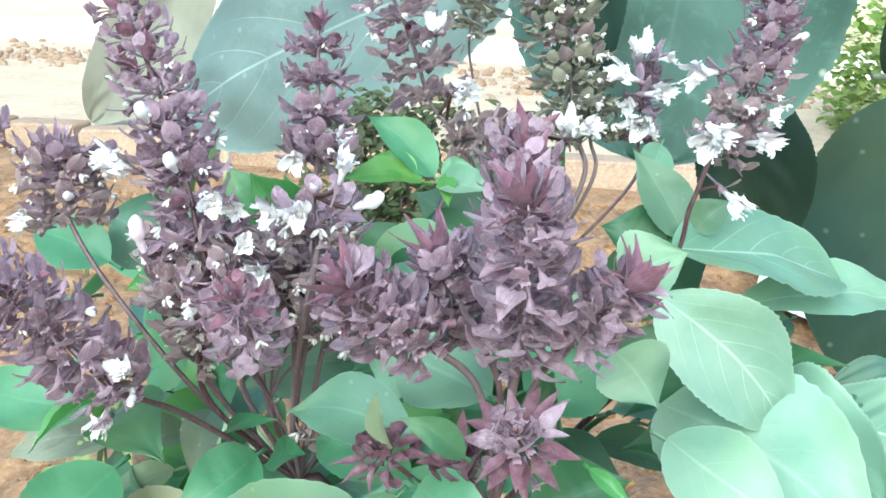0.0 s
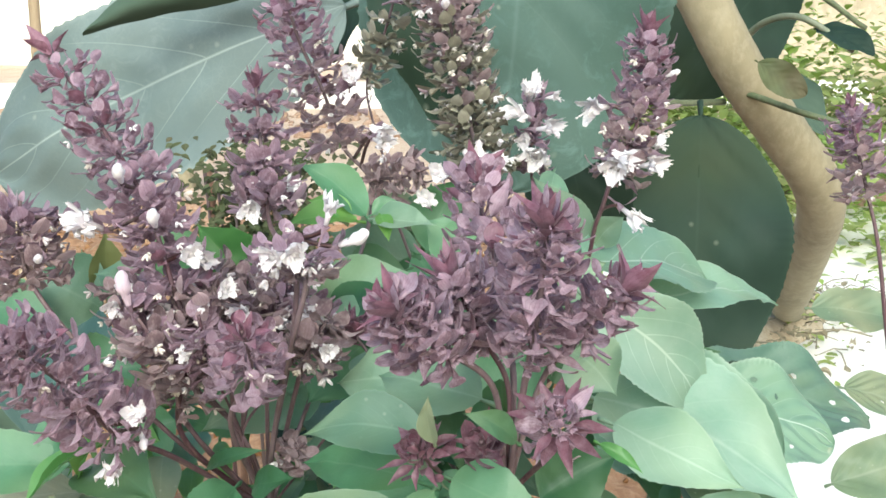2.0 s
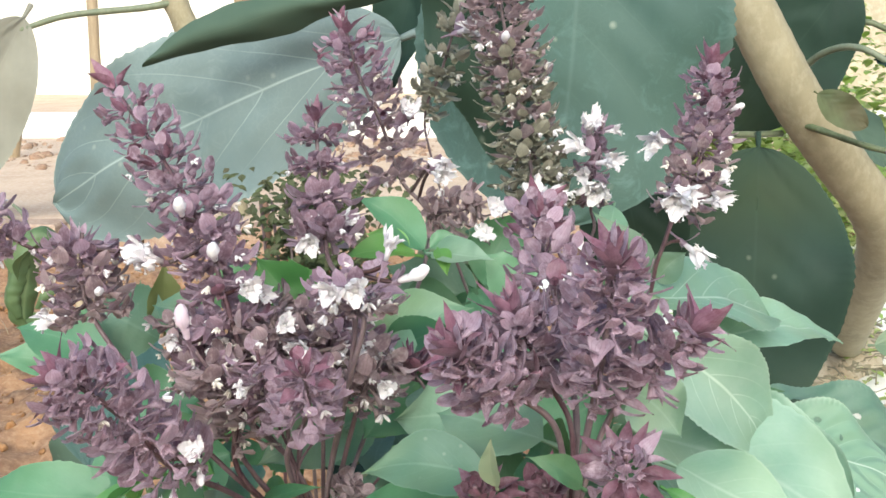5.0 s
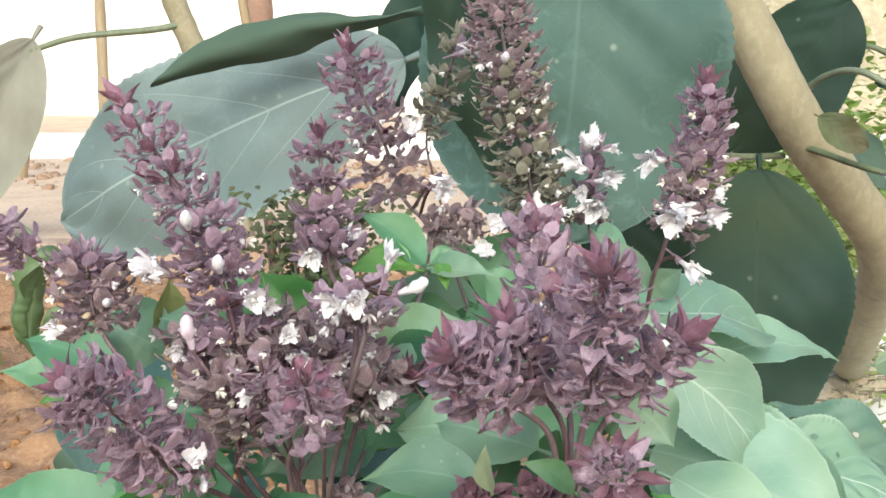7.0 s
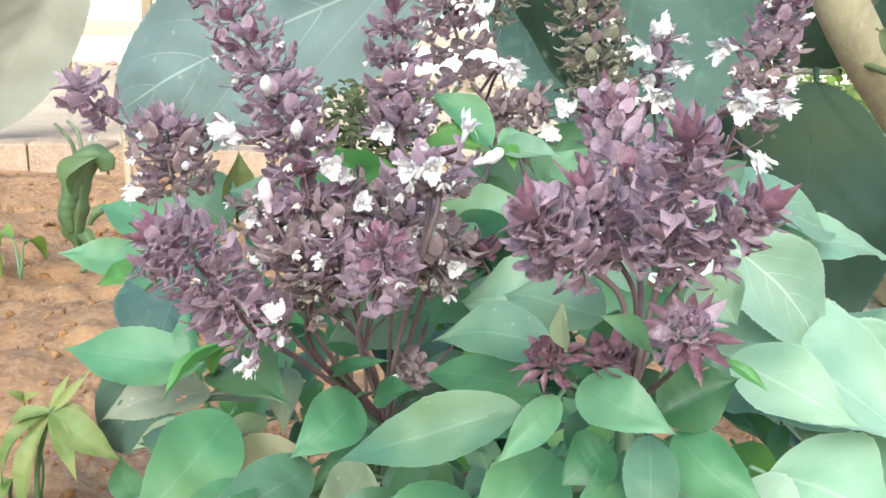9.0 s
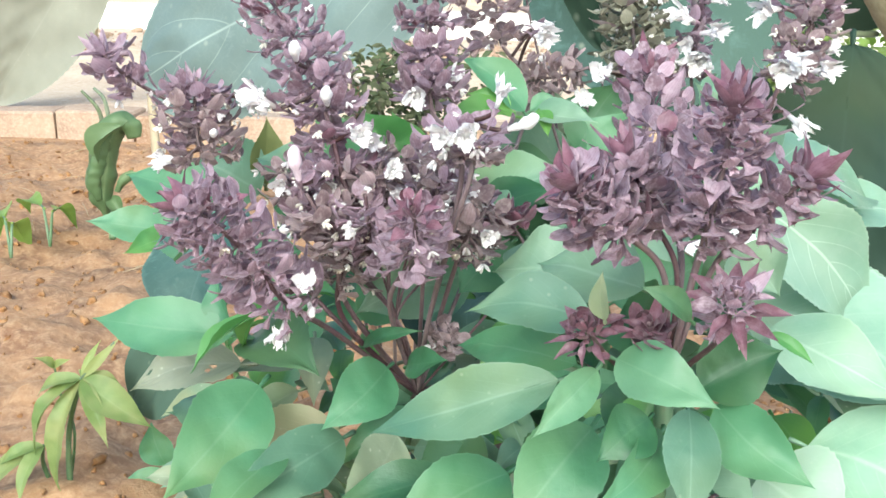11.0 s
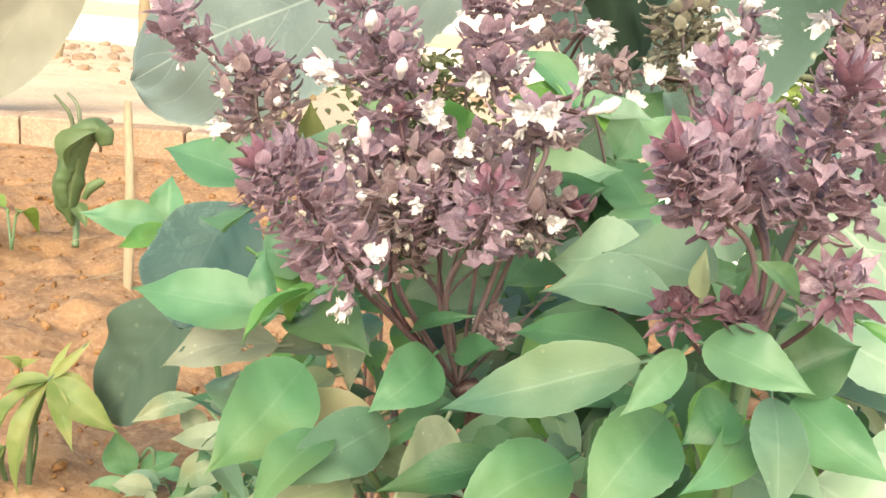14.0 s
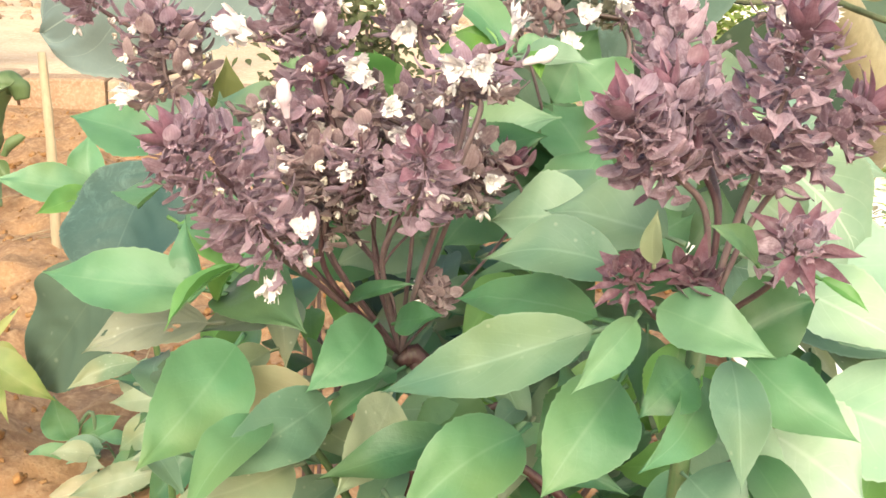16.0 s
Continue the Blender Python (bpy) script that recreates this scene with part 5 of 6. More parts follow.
leaf(left_plant, (-0.0372, 0.3450, 0.4173), (-0.0228, 0.3350, 0.4236), 0.011, BASIL_DARK, (0.0, -0.7, 0.7), 0.1, 0.1)
leaf(left_plant, (-0.0513, 0.3450, 0.4231), (-0.0321, 0.3350, 0.4335), 0.0055, BASIL_DARK, (0.1, -0.7, 0.7), 0.1, 0.2)
leaf(left_plant, (-0.0262, 0.3350, 0.3952), (-0.0075, 0.3150, 0.3920), 0.022, BASIL_DARK, (0.0, -0.7, 0.7), 0.1, 0.1)
leaf(left_plant, (-0.0032, 0.4050, 0.4905), (-0.0272, 0.4070, 0.5091), 0.0155, BASIL, (0.3, -0.7, 0.6), 0.08, 0.2)
leaf(left_plant, (-0.0061, 0.4000, 0.4898), (-0.0310, 0.3850, 0.4898), 0.0115, BASIL_YOUNG, (0.0, -0.6, 0.8), 0.08, 0.15)
leaf(left_plant, (-0.0081, 0.4000, 0.4918), (-0.0230, 0.4000, 0.4973), 0.010, BASIL_YOUNG, (0.0, -0.7, 0.7), 0.05, 0.2)
leaf(left_plant, (-0.0001, 0.4000, 0.4905), (0.0212, 0.3850, 0.4900), 0.013, BASIL_PALE, (0.1, -0.7, 0.7), 0.1, 0.2)
leaf(left_plant, (-0.0012, 0.4050, 0.4910), (0.0092, 0.4050, 0.4952), 0.008, BASIL, (0.1, -0.6, 0.8), 0.05, 0.25)
leaf(left_plant, (0.0019, 0.3950, 0.4925), (0.0050, 0.3850, 0.4857), 0.006, BASIL_YOUNG, (0.1, -0.8, 0.5), 0.05, 0.3)
leaf(left_plant, (-0.0374, 0.3850, 0.4704), (-0.0588, 0.3860, 0.4920), 0.021, BASIL_YOUNG, (0.1, -0.85, 0.45), 0.04, 0.2)
leaf(left_plant, (-0.0385, 0.3860, 0.4711), (-0.0481, 0.3880, 0.4914), 0.016, BASIL_YOUNG, (-0.2, -0.9, 0.3), 0.04, 0.2)
leaf(left_plant, (-0.0232, 0.4000, 0.4562), (0.0130, 0.3950, 0.4733), 0.028, BASIL_PALE, (-0.2, -0.65, 0.7), 0.08, 0.1)
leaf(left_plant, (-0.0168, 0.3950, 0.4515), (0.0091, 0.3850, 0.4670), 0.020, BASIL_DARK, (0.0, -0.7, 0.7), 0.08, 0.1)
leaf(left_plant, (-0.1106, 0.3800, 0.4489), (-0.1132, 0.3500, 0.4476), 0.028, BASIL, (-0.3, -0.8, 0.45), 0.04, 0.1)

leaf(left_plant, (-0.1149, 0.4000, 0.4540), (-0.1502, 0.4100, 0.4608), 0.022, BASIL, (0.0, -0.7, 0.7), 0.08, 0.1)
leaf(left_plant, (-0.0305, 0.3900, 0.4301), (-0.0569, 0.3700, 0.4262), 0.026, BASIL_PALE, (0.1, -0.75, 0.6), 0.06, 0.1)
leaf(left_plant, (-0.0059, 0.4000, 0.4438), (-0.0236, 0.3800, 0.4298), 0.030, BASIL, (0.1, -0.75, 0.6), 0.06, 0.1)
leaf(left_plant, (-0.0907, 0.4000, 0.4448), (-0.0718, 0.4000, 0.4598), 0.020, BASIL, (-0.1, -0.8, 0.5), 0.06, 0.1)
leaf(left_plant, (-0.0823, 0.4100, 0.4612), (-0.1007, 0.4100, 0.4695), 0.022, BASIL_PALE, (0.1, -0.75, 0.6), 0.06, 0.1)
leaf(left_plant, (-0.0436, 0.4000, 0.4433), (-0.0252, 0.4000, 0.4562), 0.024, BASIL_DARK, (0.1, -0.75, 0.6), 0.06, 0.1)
leaf(left_plant, (-0.0892, 0.3700, 0.4287), (-0.0698, 0.3700, 0.4409), 0.022, BASIL, (0.1, -0.75, 0.6), 0.06, 0.1)
leaf(left_plant, (0.0054, 0.3800, 0.4504), (0.0228, 0.3400, 0.4494), 0.026, BASIL_PALE, (-0.1, -0.75, 0.6), 0.06, 0.1)
leaf(left_plant, (0.0176, 0.3400, 0.4529), (-0.0120, 0.3500, 0.4489), 0.026, BASIL_PALE, (0.1, -0.75, 0.6), 0.06, 0.1)
leaf(left_plant, (-0.0673, 0.4200, 0.4674), (-0.0796, 0.4200, 0.4868), 0.020, BASIL, (0.0, -0.9, 0.4), 0.06, 0.1)

leaf(left_plant, (-0.1020, 0.4200, 0.4538), (-0.1272, 0.4200, 0.4667), 0.03, BASIL_COOL, (0.1, -0.8, 0.5), 0.06, 0.1)
leaf(left_plant, (-0.0767, 0.4200, 0.4363), (-0.0463, 0.4200, 0.4501), 0.03, BASIL, (-0.1, -0.8, 0.5), 0.06, 0.1)
leaf(left_plant, (-0.1141, 0.4200, 0.4223), (-0.0855, 0.4200, 0.4317), 0.03, BASIL, (0, -0.8, 0.5), 0.06, 0.1)
leaf(left_plant, (-0.0548, 0.4200, 0.4500), (-0.0759, 0.4200, 0.4673), 0.03, BASIL_COOL, (0.1, -0.8, 0.5), 0.06, 0.1)
leaf(left_plant, (-0.0468, 0.4200, 0.4141), (-0.0163, 0.4200, 0.4281), 0.03, BASIL_PALE, (0, -0.8, 0.5), 0.06, 0.1)
leaf(left_plant, (-0.0291, 0.4200, 0.4503), (-0.0078, 0.4200, 0.4681), 0.03, BASIL, (-0.2, -0.8, 0.5), 0.06, 0.1)
leaf(left_plant, (-0.0774, 0.4200, 0.4091), (-0.1042, 0.4200, 0.3948), 0.03, BASIL, (0.1, -0.8, 0.5), 0.06, 0.1)
leaf(left_plant, (-0.0640, 0.4200, 0.4230), (-0.0381, 0.4200, 0.4096), 0.03, BASIL, (0, -0.8, 0.5), 0.06, 0.1)
leaf(left_plant, (-0.1020, 0.4300, 0.4550), (-0.1000, 0.4250, 0.4820), 0.0150, GROWTH, (0.5, -0.8, -0.3), 0.05, 0.2, label="withered olive leaf behind the flowers")
leaf(left_plant, (-0.1060, 0.4400, 0.4520), (-0.1120, 0.4350, 0.4730), 0.0110, BASIL_DULL, (-0.4, -0.8, 0.3), 0.06, 0.25)

# leaves of the rear bush
leaf(rear_plant, (0.0331, 0.4000, 0.4735), (0.0168, 0.4000, 0.4897), 0.024, BASIL, (0.0, -0.8, 0.5), 0.06, 0.1)
leaf(rear_plant, (0.0581, 0.3300, 0.4640), (0.0695, 0.3200, 0.4542), 0.020, BASIL_PALE, (-0.1, -0.75, 0.6), 0.06, 0.1)
leaf(rear_plant, (0.0344, 0.3600, 0.4573), (0.0520, 0.3600, 0.4687), 0.024, BASIL_PALE, (-0.1, -0.75, 0.6), 0.06, 0.1)
leaf(rear_plant, (0.0585, 0.3800, 0.4670), (0.0769, 0.3800, 0.4789), 0.024, BASIL_PALE, (-0.1, -0.75, 0.6), 0.06, 0.1)
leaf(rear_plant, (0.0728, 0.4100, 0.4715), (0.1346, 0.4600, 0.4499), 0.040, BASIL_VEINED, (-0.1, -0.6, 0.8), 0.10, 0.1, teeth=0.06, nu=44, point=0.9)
leaf(rear_plant, (0.0968, 0.4300, 0.4478), (0.1791, 0.5000, 0.4257), 0.024, BASIL_SUNLIT, (-0.1, -0.62, 0.8), 0.10, 0.12)
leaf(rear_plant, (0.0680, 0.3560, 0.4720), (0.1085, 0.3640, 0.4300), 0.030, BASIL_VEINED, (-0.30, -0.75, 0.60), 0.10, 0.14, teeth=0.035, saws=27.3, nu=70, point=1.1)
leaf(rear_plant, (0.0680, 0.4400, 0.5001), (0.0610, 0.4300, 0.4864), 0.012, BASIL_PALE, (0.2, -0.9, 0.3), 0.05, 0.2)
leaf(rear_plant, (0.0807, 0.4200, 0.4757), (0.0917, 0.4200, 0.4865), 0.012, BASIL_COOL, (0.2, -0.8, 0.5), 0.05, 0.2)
leaf(rear_plant, (0.0720, 0.3660, 0.4365), (0.1310, 0.3300, 0.4135), 0.050, BASIL_SUNLIT, (-0.2, -0.5, 0.85), 0.08, 0.1)
leaf(rear_plant, (0.0731, 0.3400, 0.4377), (0.1076, 0.3200, 0.4242), 0.024, BASIL_SUNLIT, (-0.2, -0.6, 0.75), 0.08, 0.1)
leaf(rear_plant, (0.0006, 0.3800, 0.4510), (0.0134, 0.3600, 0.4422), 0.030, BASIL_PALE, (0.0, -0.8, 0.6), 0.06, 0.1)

leaf(rear_plant, (0.0885, 0.3400, 0.3994), (0.1288, 0.3300, 0.3821), 0.040, BASIL_SUNLIT, (-0.2, -0.6, 0.75), 0.08, 0.1)

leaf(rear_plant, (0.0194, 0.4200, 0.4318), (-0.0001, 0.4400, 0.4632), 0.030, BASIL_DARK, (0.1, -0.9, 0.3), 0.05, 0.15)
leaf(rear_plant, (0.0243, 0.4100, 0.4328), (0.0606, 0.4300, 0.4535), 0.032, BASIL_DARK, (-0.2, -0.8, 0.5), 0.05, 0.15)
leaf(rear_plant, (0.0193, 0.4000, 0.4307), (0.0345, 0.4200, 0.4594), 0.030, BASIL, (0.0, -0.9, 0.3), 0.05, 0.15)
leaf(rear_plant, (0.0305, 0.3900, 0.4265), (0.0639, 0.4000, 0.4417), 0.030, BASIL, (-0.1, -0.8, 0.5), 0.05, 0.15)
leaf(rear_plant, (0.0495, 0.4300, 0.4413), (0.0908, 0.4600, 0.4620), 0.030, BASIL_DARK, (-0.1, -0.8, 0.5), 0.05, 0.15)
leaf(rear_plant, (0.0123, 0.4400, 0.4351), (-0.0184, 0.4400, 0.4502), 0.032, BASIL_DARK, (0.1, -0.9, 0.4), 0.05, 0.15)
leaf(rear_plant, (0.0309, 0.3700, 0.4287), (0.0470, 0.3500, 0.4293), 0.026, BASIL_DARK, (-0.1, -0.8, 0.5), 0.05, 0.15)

leaf(rear_plant, (0.0086, 0.4600, 0.4629), (-0.0038, 0.4800, 0.4915), 0.026, BASIL_DULL, (0.1, -0.9, 0.3), 0.05, 0.15)
leaf(rear_plant, (0.0133, 0.4600, 0.4608), (0.0218, 0.4800, 0.4904), 0.026, BASIL, (0.0, -0.9, 0.3), 0.05, 0.15)
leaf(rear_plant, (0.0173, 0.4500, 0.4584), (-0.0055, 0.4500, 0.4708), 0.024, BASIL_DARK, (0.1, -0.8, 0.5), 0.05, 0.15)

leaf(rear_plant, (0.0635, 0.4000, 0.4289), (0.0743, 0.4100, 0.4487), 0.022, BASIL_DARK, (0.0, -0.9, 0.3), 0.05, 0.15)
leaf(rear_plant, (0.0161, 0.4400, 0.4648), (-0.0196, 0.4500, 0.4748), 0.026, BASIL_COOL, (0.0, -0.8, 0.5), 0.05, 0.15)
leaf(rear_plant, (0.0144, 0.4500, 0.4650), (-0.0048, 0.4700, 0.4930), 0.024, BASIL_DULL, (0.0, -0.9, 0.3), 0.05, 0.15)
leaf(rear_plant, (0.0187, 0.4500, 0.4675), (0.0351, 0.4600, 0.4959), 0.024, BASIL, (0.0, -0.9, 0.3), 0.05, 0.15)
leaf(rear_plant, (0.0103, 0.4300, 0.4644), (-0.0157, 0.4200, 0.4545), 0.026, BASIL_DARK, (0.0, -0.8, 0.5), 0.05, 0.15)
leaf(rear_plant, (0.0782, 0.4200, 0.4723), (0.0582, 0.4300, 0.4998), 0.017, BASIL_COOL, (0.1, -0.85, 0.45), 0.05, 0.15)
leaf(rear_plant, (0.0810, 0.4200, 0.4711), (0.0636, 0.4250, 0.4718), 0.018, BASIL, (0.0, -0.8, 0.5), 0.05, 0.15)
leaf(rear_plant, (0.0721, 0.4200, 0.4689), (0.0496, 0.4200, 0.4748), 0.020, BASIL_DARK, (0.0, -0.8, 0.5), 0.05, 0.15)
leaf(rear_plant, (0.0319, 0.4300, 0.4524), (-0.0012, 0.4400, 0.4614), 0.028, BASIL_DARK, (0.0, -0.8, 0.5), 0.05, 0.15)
leaf(rear_plant, (0.0283, 0.4200, 0.4513), (0.0129, 0.4400, 0.4695), 0.024, BASIL, (0.0, -0.9, 0.4), 0.05, 0.15)
# leaves of the near bush
leaf(right_plant, (0.0264, 0.3000, 0.4350), (0.0238, 0.2900, 0.4180), 0.0130, BASIL_DARK, (0.1, -0.85, 0.45), 0.08, 0.15)
leaf(right_plant, (0.0322, 0.2900, 0.4372), (0.0278, 0.2840, 0.4150), 0.0140, BASIL_YOUNG, (-0.2, -0.85, 0.45), 0.06, 0.15)
leaf(right_plant, (0.0291, 0.2700, 0.4381), (0.0168, 0.2600, 0.4310), 0.0140, BASIL_DARK, (0.2, -0.8, 0.5), 0.08, 0.15)
leaf(right_plant, (0.0073, 0.2740, 0.4452), (-0.0407, 0.2770, 0.4267), 0.0170, BASIL_COOL, (0.05, -0.8, 0.6), 0.07, 0.1)
leaf(right_plant, (0.0134, 0.3000, 0.4387), (-0.0205, 0.3330, 0.4292), 0.0165, BASIL, (0.0, -0.7, 0.7), 0.08, 0.1)
leaf(right_plant, (0.0157, 0.2880, 0.4551), (-0.0176, 0.2960, 0.4550), 0.0170, BASIL_COOL, (0.0, -0.7, 0.7), 0.08, 0.15)
leaf(right_plant, (0.0305, 0.3080, 0.4583), (0.0009, 0.3300, 0.4594), 0.024, BASIL_PALE, (0.0, -0.75, 0.65), 0.05, 0.15)
leaf(right_plant, (0.0162, 0.2720, 0.4490), (0.0011, 0.2580, 0.4369), 0.0095, BASIL, (0.4, -0.8, 0.5), 0.06, 0.2)
leaf(right_plant, (0.0206, 0.2720, 0.4521), (0.0422, 0.2550, 0.4483), 0.0150, BASIL, (-0.2, -0.75, 0.6), 0.08, 0.15)
leaf(right_plant, (0.0438, 0.2880, 0.4386), (0.0640, 0.2900, 0.4497), 0.020, BASIL_DARK, (0.0, -0.75, 0.6), 0.08, 0.15)
leaf(right_plant, (0.0386, 0.2720, 0.4402), (0.0366, 0.2480, 0.4205), 0.0135, BASIL_COOL, (0.0, -0.9, 0.4), 0.06, 0.1)
leaf(right_plant, (0.0477, 0.2860, 0.4350), (0.0688, 0.2660, 0.4241), 0.0170, BASIL, (-0.3, -0.75, 0.55), 0.06, 0.15)
leaf(right_plant, (0.0334, 0.2760, 0.4317), (0.0157, 0.2460, 0.4261), 0.0125, BASIL, (0.25, -0.85, 0.45), 0.06, 0.12)
leaf(right_plant, (0.0172, 0.2850, 0.4278), (-0.0030, 0.2650, 0.4070), 0.0225, BASIL, (0.2, -0.85, 0.5), 0.08, 0.1)
leaf(right_plant, (0.0162, 0.2840, 0.4251), (-0.0015, 0.2900, 0.4041), 0.022, BASIL_DARK, (0.1, -0.75, 0.6), 0.08, 0.1)
leaf(right_plant, (0.0333, 0.2500, 0.4706), (0.0215, 0.2460, 0.4787), 0.0062, BASIL_DARK, (0.1, -0.75, 0.6), 0.1, 0.1)
leaf(right_plant, (0.0160, 0.2620, 0.4653), (0.0146, 0.2580, 0.4779), 0.0046, BASIL_DULL, (-0.3, -0.9, 0.2), 0.02, 0.3)
leaf(right_plant, (0.0550, 0.2700, 0.4612), (0.0645, 0.2650, 0.4555), 0.0034, BASIL_YOUNG, (-0.1, -0.7, 0.6), 0.06, 0.3)
leaf(right_plant, (-0.0038, 0.2980, 0.4066), (-0.0352, 0.2700, 0.3936), 0.0215, BASIL, (0.2, -0.8, 0.55), 0.07, 0.1)
leaf(right_plant, (-0.0146, 0.3300, 0.3956), (-0.0308, 0.3200, 0.3847), 0.024, BASIL_DARK, (0.2, -0.8, 0.5), 0.08, 0.1)
leaf(right_plant, (0.0399, 0.3000, 0.4093), (0.0625, 0.2800, 0.4030), 0.024, BASIL_PALE, (-0.1, -0.8, 0.6), 0.08, 0.1)
leaf(right_plant, (0.0353, 0.2800, 0.4059), (0.0470, 0.2650, 0.3996), 0.020, BASIL_COOL, (-0.1, -0.8, 0.6), 0.08, 0.1)
leaf(right_plant, (0.0694, 0.3200, 0.3984), (0.0904, 0.3000, 0.3891), 0.034, BASIL_SUNLIT, (-0.1, -0.8, 0.6), 0.06, 0.1)


def fill_leaves(plant, centre, radius, low, high, count, seed):
    """The leafy lower part of a bush: paired leaves on side shoots all round the main stem."""
    r = random.Random(seed)
    for k in range(count):
        z = low + (high - low) * (k + 0.5) / count
        a = k * 2.4 + r.uniform(-0.3, 0.3)
        reach = radius * r.uniform(0.25, 0.75)
        base = Vector((centre[0] + reach * math.cos(a), centre[1] + reach * math.sin(a), z))
        length = r.uniform(0.035, 0.055)
        d = Vector((math.cos(a + r.uniform(-0.6, 0.6)), math.sin(a + r.uniform(-0.6, 0.6)), r.uniform(-0.6, 0.1))).normalized()
        stem(plant, [Vector((centre[0], centre[1], z - 0.05)), Vector((centre[0], centre[1], z - 0.03)).lerp(base, 0.5), base], 0.0016, 0.0011, GREEN_STEM if r.random() < 0.6 else STEM, "side_shoot", n=6, sides=6)
        leaf(plant, base, base + d * length, length * r.uniform(0.36, 0.46), (BASIL, BASIL_DARK, BASIL, BASIL_PALE)[r.randrange(4)], (-d.x * 0.3, -0.3, 0.9), 0.08, 0.15, 0.05, nu=12, nv=6)


def thicket(plant, count, xs, ys, seed):
    """Leaves packed below the flower stems, higher up towards the back of the bush."""
    r = random.Random(seed)
    for _ in range(count):
        x, y = r.uniform(*xs), r.uniform(*ys)
        z = 0.372 + (y - 0.29) * 0.36 - 0.075 * r.random() ** 1.4
        base = Vector((x, y, z))
        a = r.uniform(-2.9, -0.25)
        d = Vector((math.cos(a), math.sin(a) * 0.8, r.uniform(-0.55, 0.25))).normalized()
        length = r.uniform(0.024, 0.048)
        leaf(plant, base - d * length * 0.4, base + d * length * 0.6, length * r.uniform(0.30, 0.44), r.choice((BASIL_DARK, BASIL, BASIL_COOL, BASIL_COOL, BASIL_YOUNG, BASIL_DULL)), (r.uniform(-0.4, 0.4), -0.6, 0.75), r.uniform(0.02, 0.12), r.uniform(0.08, 0.3), r.uniform(0, 0.1), nu=14, nv=6)


thicket(left_plant, 75, (-0.115, 0.015), (0.345, 0.44), 21)
thicket(rear_plant, 80, (-0.02, 0.13), (0.36, 0.46), 22)
thicket(right_plant, 70, (-0.03, 0.10), (0.285, 0.36), 23)
fill_leaves(left_plant, (-0.045, 0.375), 0.085, 0.10, 0.40, 50, 3)
fill_leaves(right_plant, (0.035, 0.30), 0.075, 0.10, 0.415, 40, 4)
fill_leaves(rear_plant, (0.035, 0.46), 0.085, 0.10, 0.43, 44, 6)


# ---------- young plants and weeds ----------
sprout = thing("basil_seedling", "young basil plant with fresh green leaves in the soil", "plant", (-0.20, 0.76, 0))
stem(sprout, [(-0.20, 0.76, -0.02), (-0.205, 0.755, 0.2), (-0.235, 0.748, 0.33), (-0.2445, 0.7400, 0.3450)], 0.003, 0.0016, GREEN_STEM)
leaf(sprout, (-0.2445, 0.7400, 0.3470), (-0.3027, 0.7200, 0.3594), 0.030, BASIL, (0.0, -0.7, 0.7), 0.08, 0.1)
leaf(sprout, (-0.2445, 0.7400, 0.3450), (-0.2695, 0.7000, 0.3393), 0.022, BASIL_YOUNG, (0.1, -0.8, 0.6), 0.06, 0.1)
leaf(sprout, (-0.2452, 0.7450, 0.3470), (-0.2518, 0.7600, 0.3824), 0.024, BASIL, (0.0, -0.95, 0.2), 0.04, 0.15)
leaf(sprout, (-0.2430, 0.7400, 0.3459), (-0.2245, 0.7300, 0.3611), 0.012, BASIL_YOUNG, (0.0, -0.8, 0.6), 0.06, 0.2)
leaf(sprout, (-0.2444, 0.7450, 0.3438), (-0.2122, 0.7300, 0.3295), 0.022, BASIL, (0.1, -0.8, 0.6), 0.06, 0.1)

low = thing("basil_seedling", "small basil seedling with light and dull green leaves", "plant", (-0.33, 1.0, 0))
stem(low, [(-0.33, 1.0, -0.02), (-0.335, 1.0, 0.05), (-0.3574, 1.0000, 0.0184)], 0.003, 0.0015, GREEN_STEM)
leaf(low, (-0.3574, 1.0000, 0.0184), (-0.3713, 1.0000, 0.0684), 0.036, BASIL, (0.0, -0.9, 0.4), 0.06, 0.12)
leaf(low, (-0.3594, 1.0000, 0.0120), (-0.4162, 0.9800, -0.0170), 0.026, BASIL, (0.1, -0.7, 0.7), 0.08, 0.1)
leaf(low, (-0.3577, 1.0000, 0.0121), (-0.3193, 0.9700, 0.0188), 0.024, BASIL_YOUNG, (0.0, -0.8, 0.6), 0.06, 0.1)
leaf(low, (-0.3461, 1.0000, 0.0220), (-0.3045, 1.0000, 0.0486), 0.028, BASIL, (0.0, -0.8, 0.6), 0.06, 0.1)
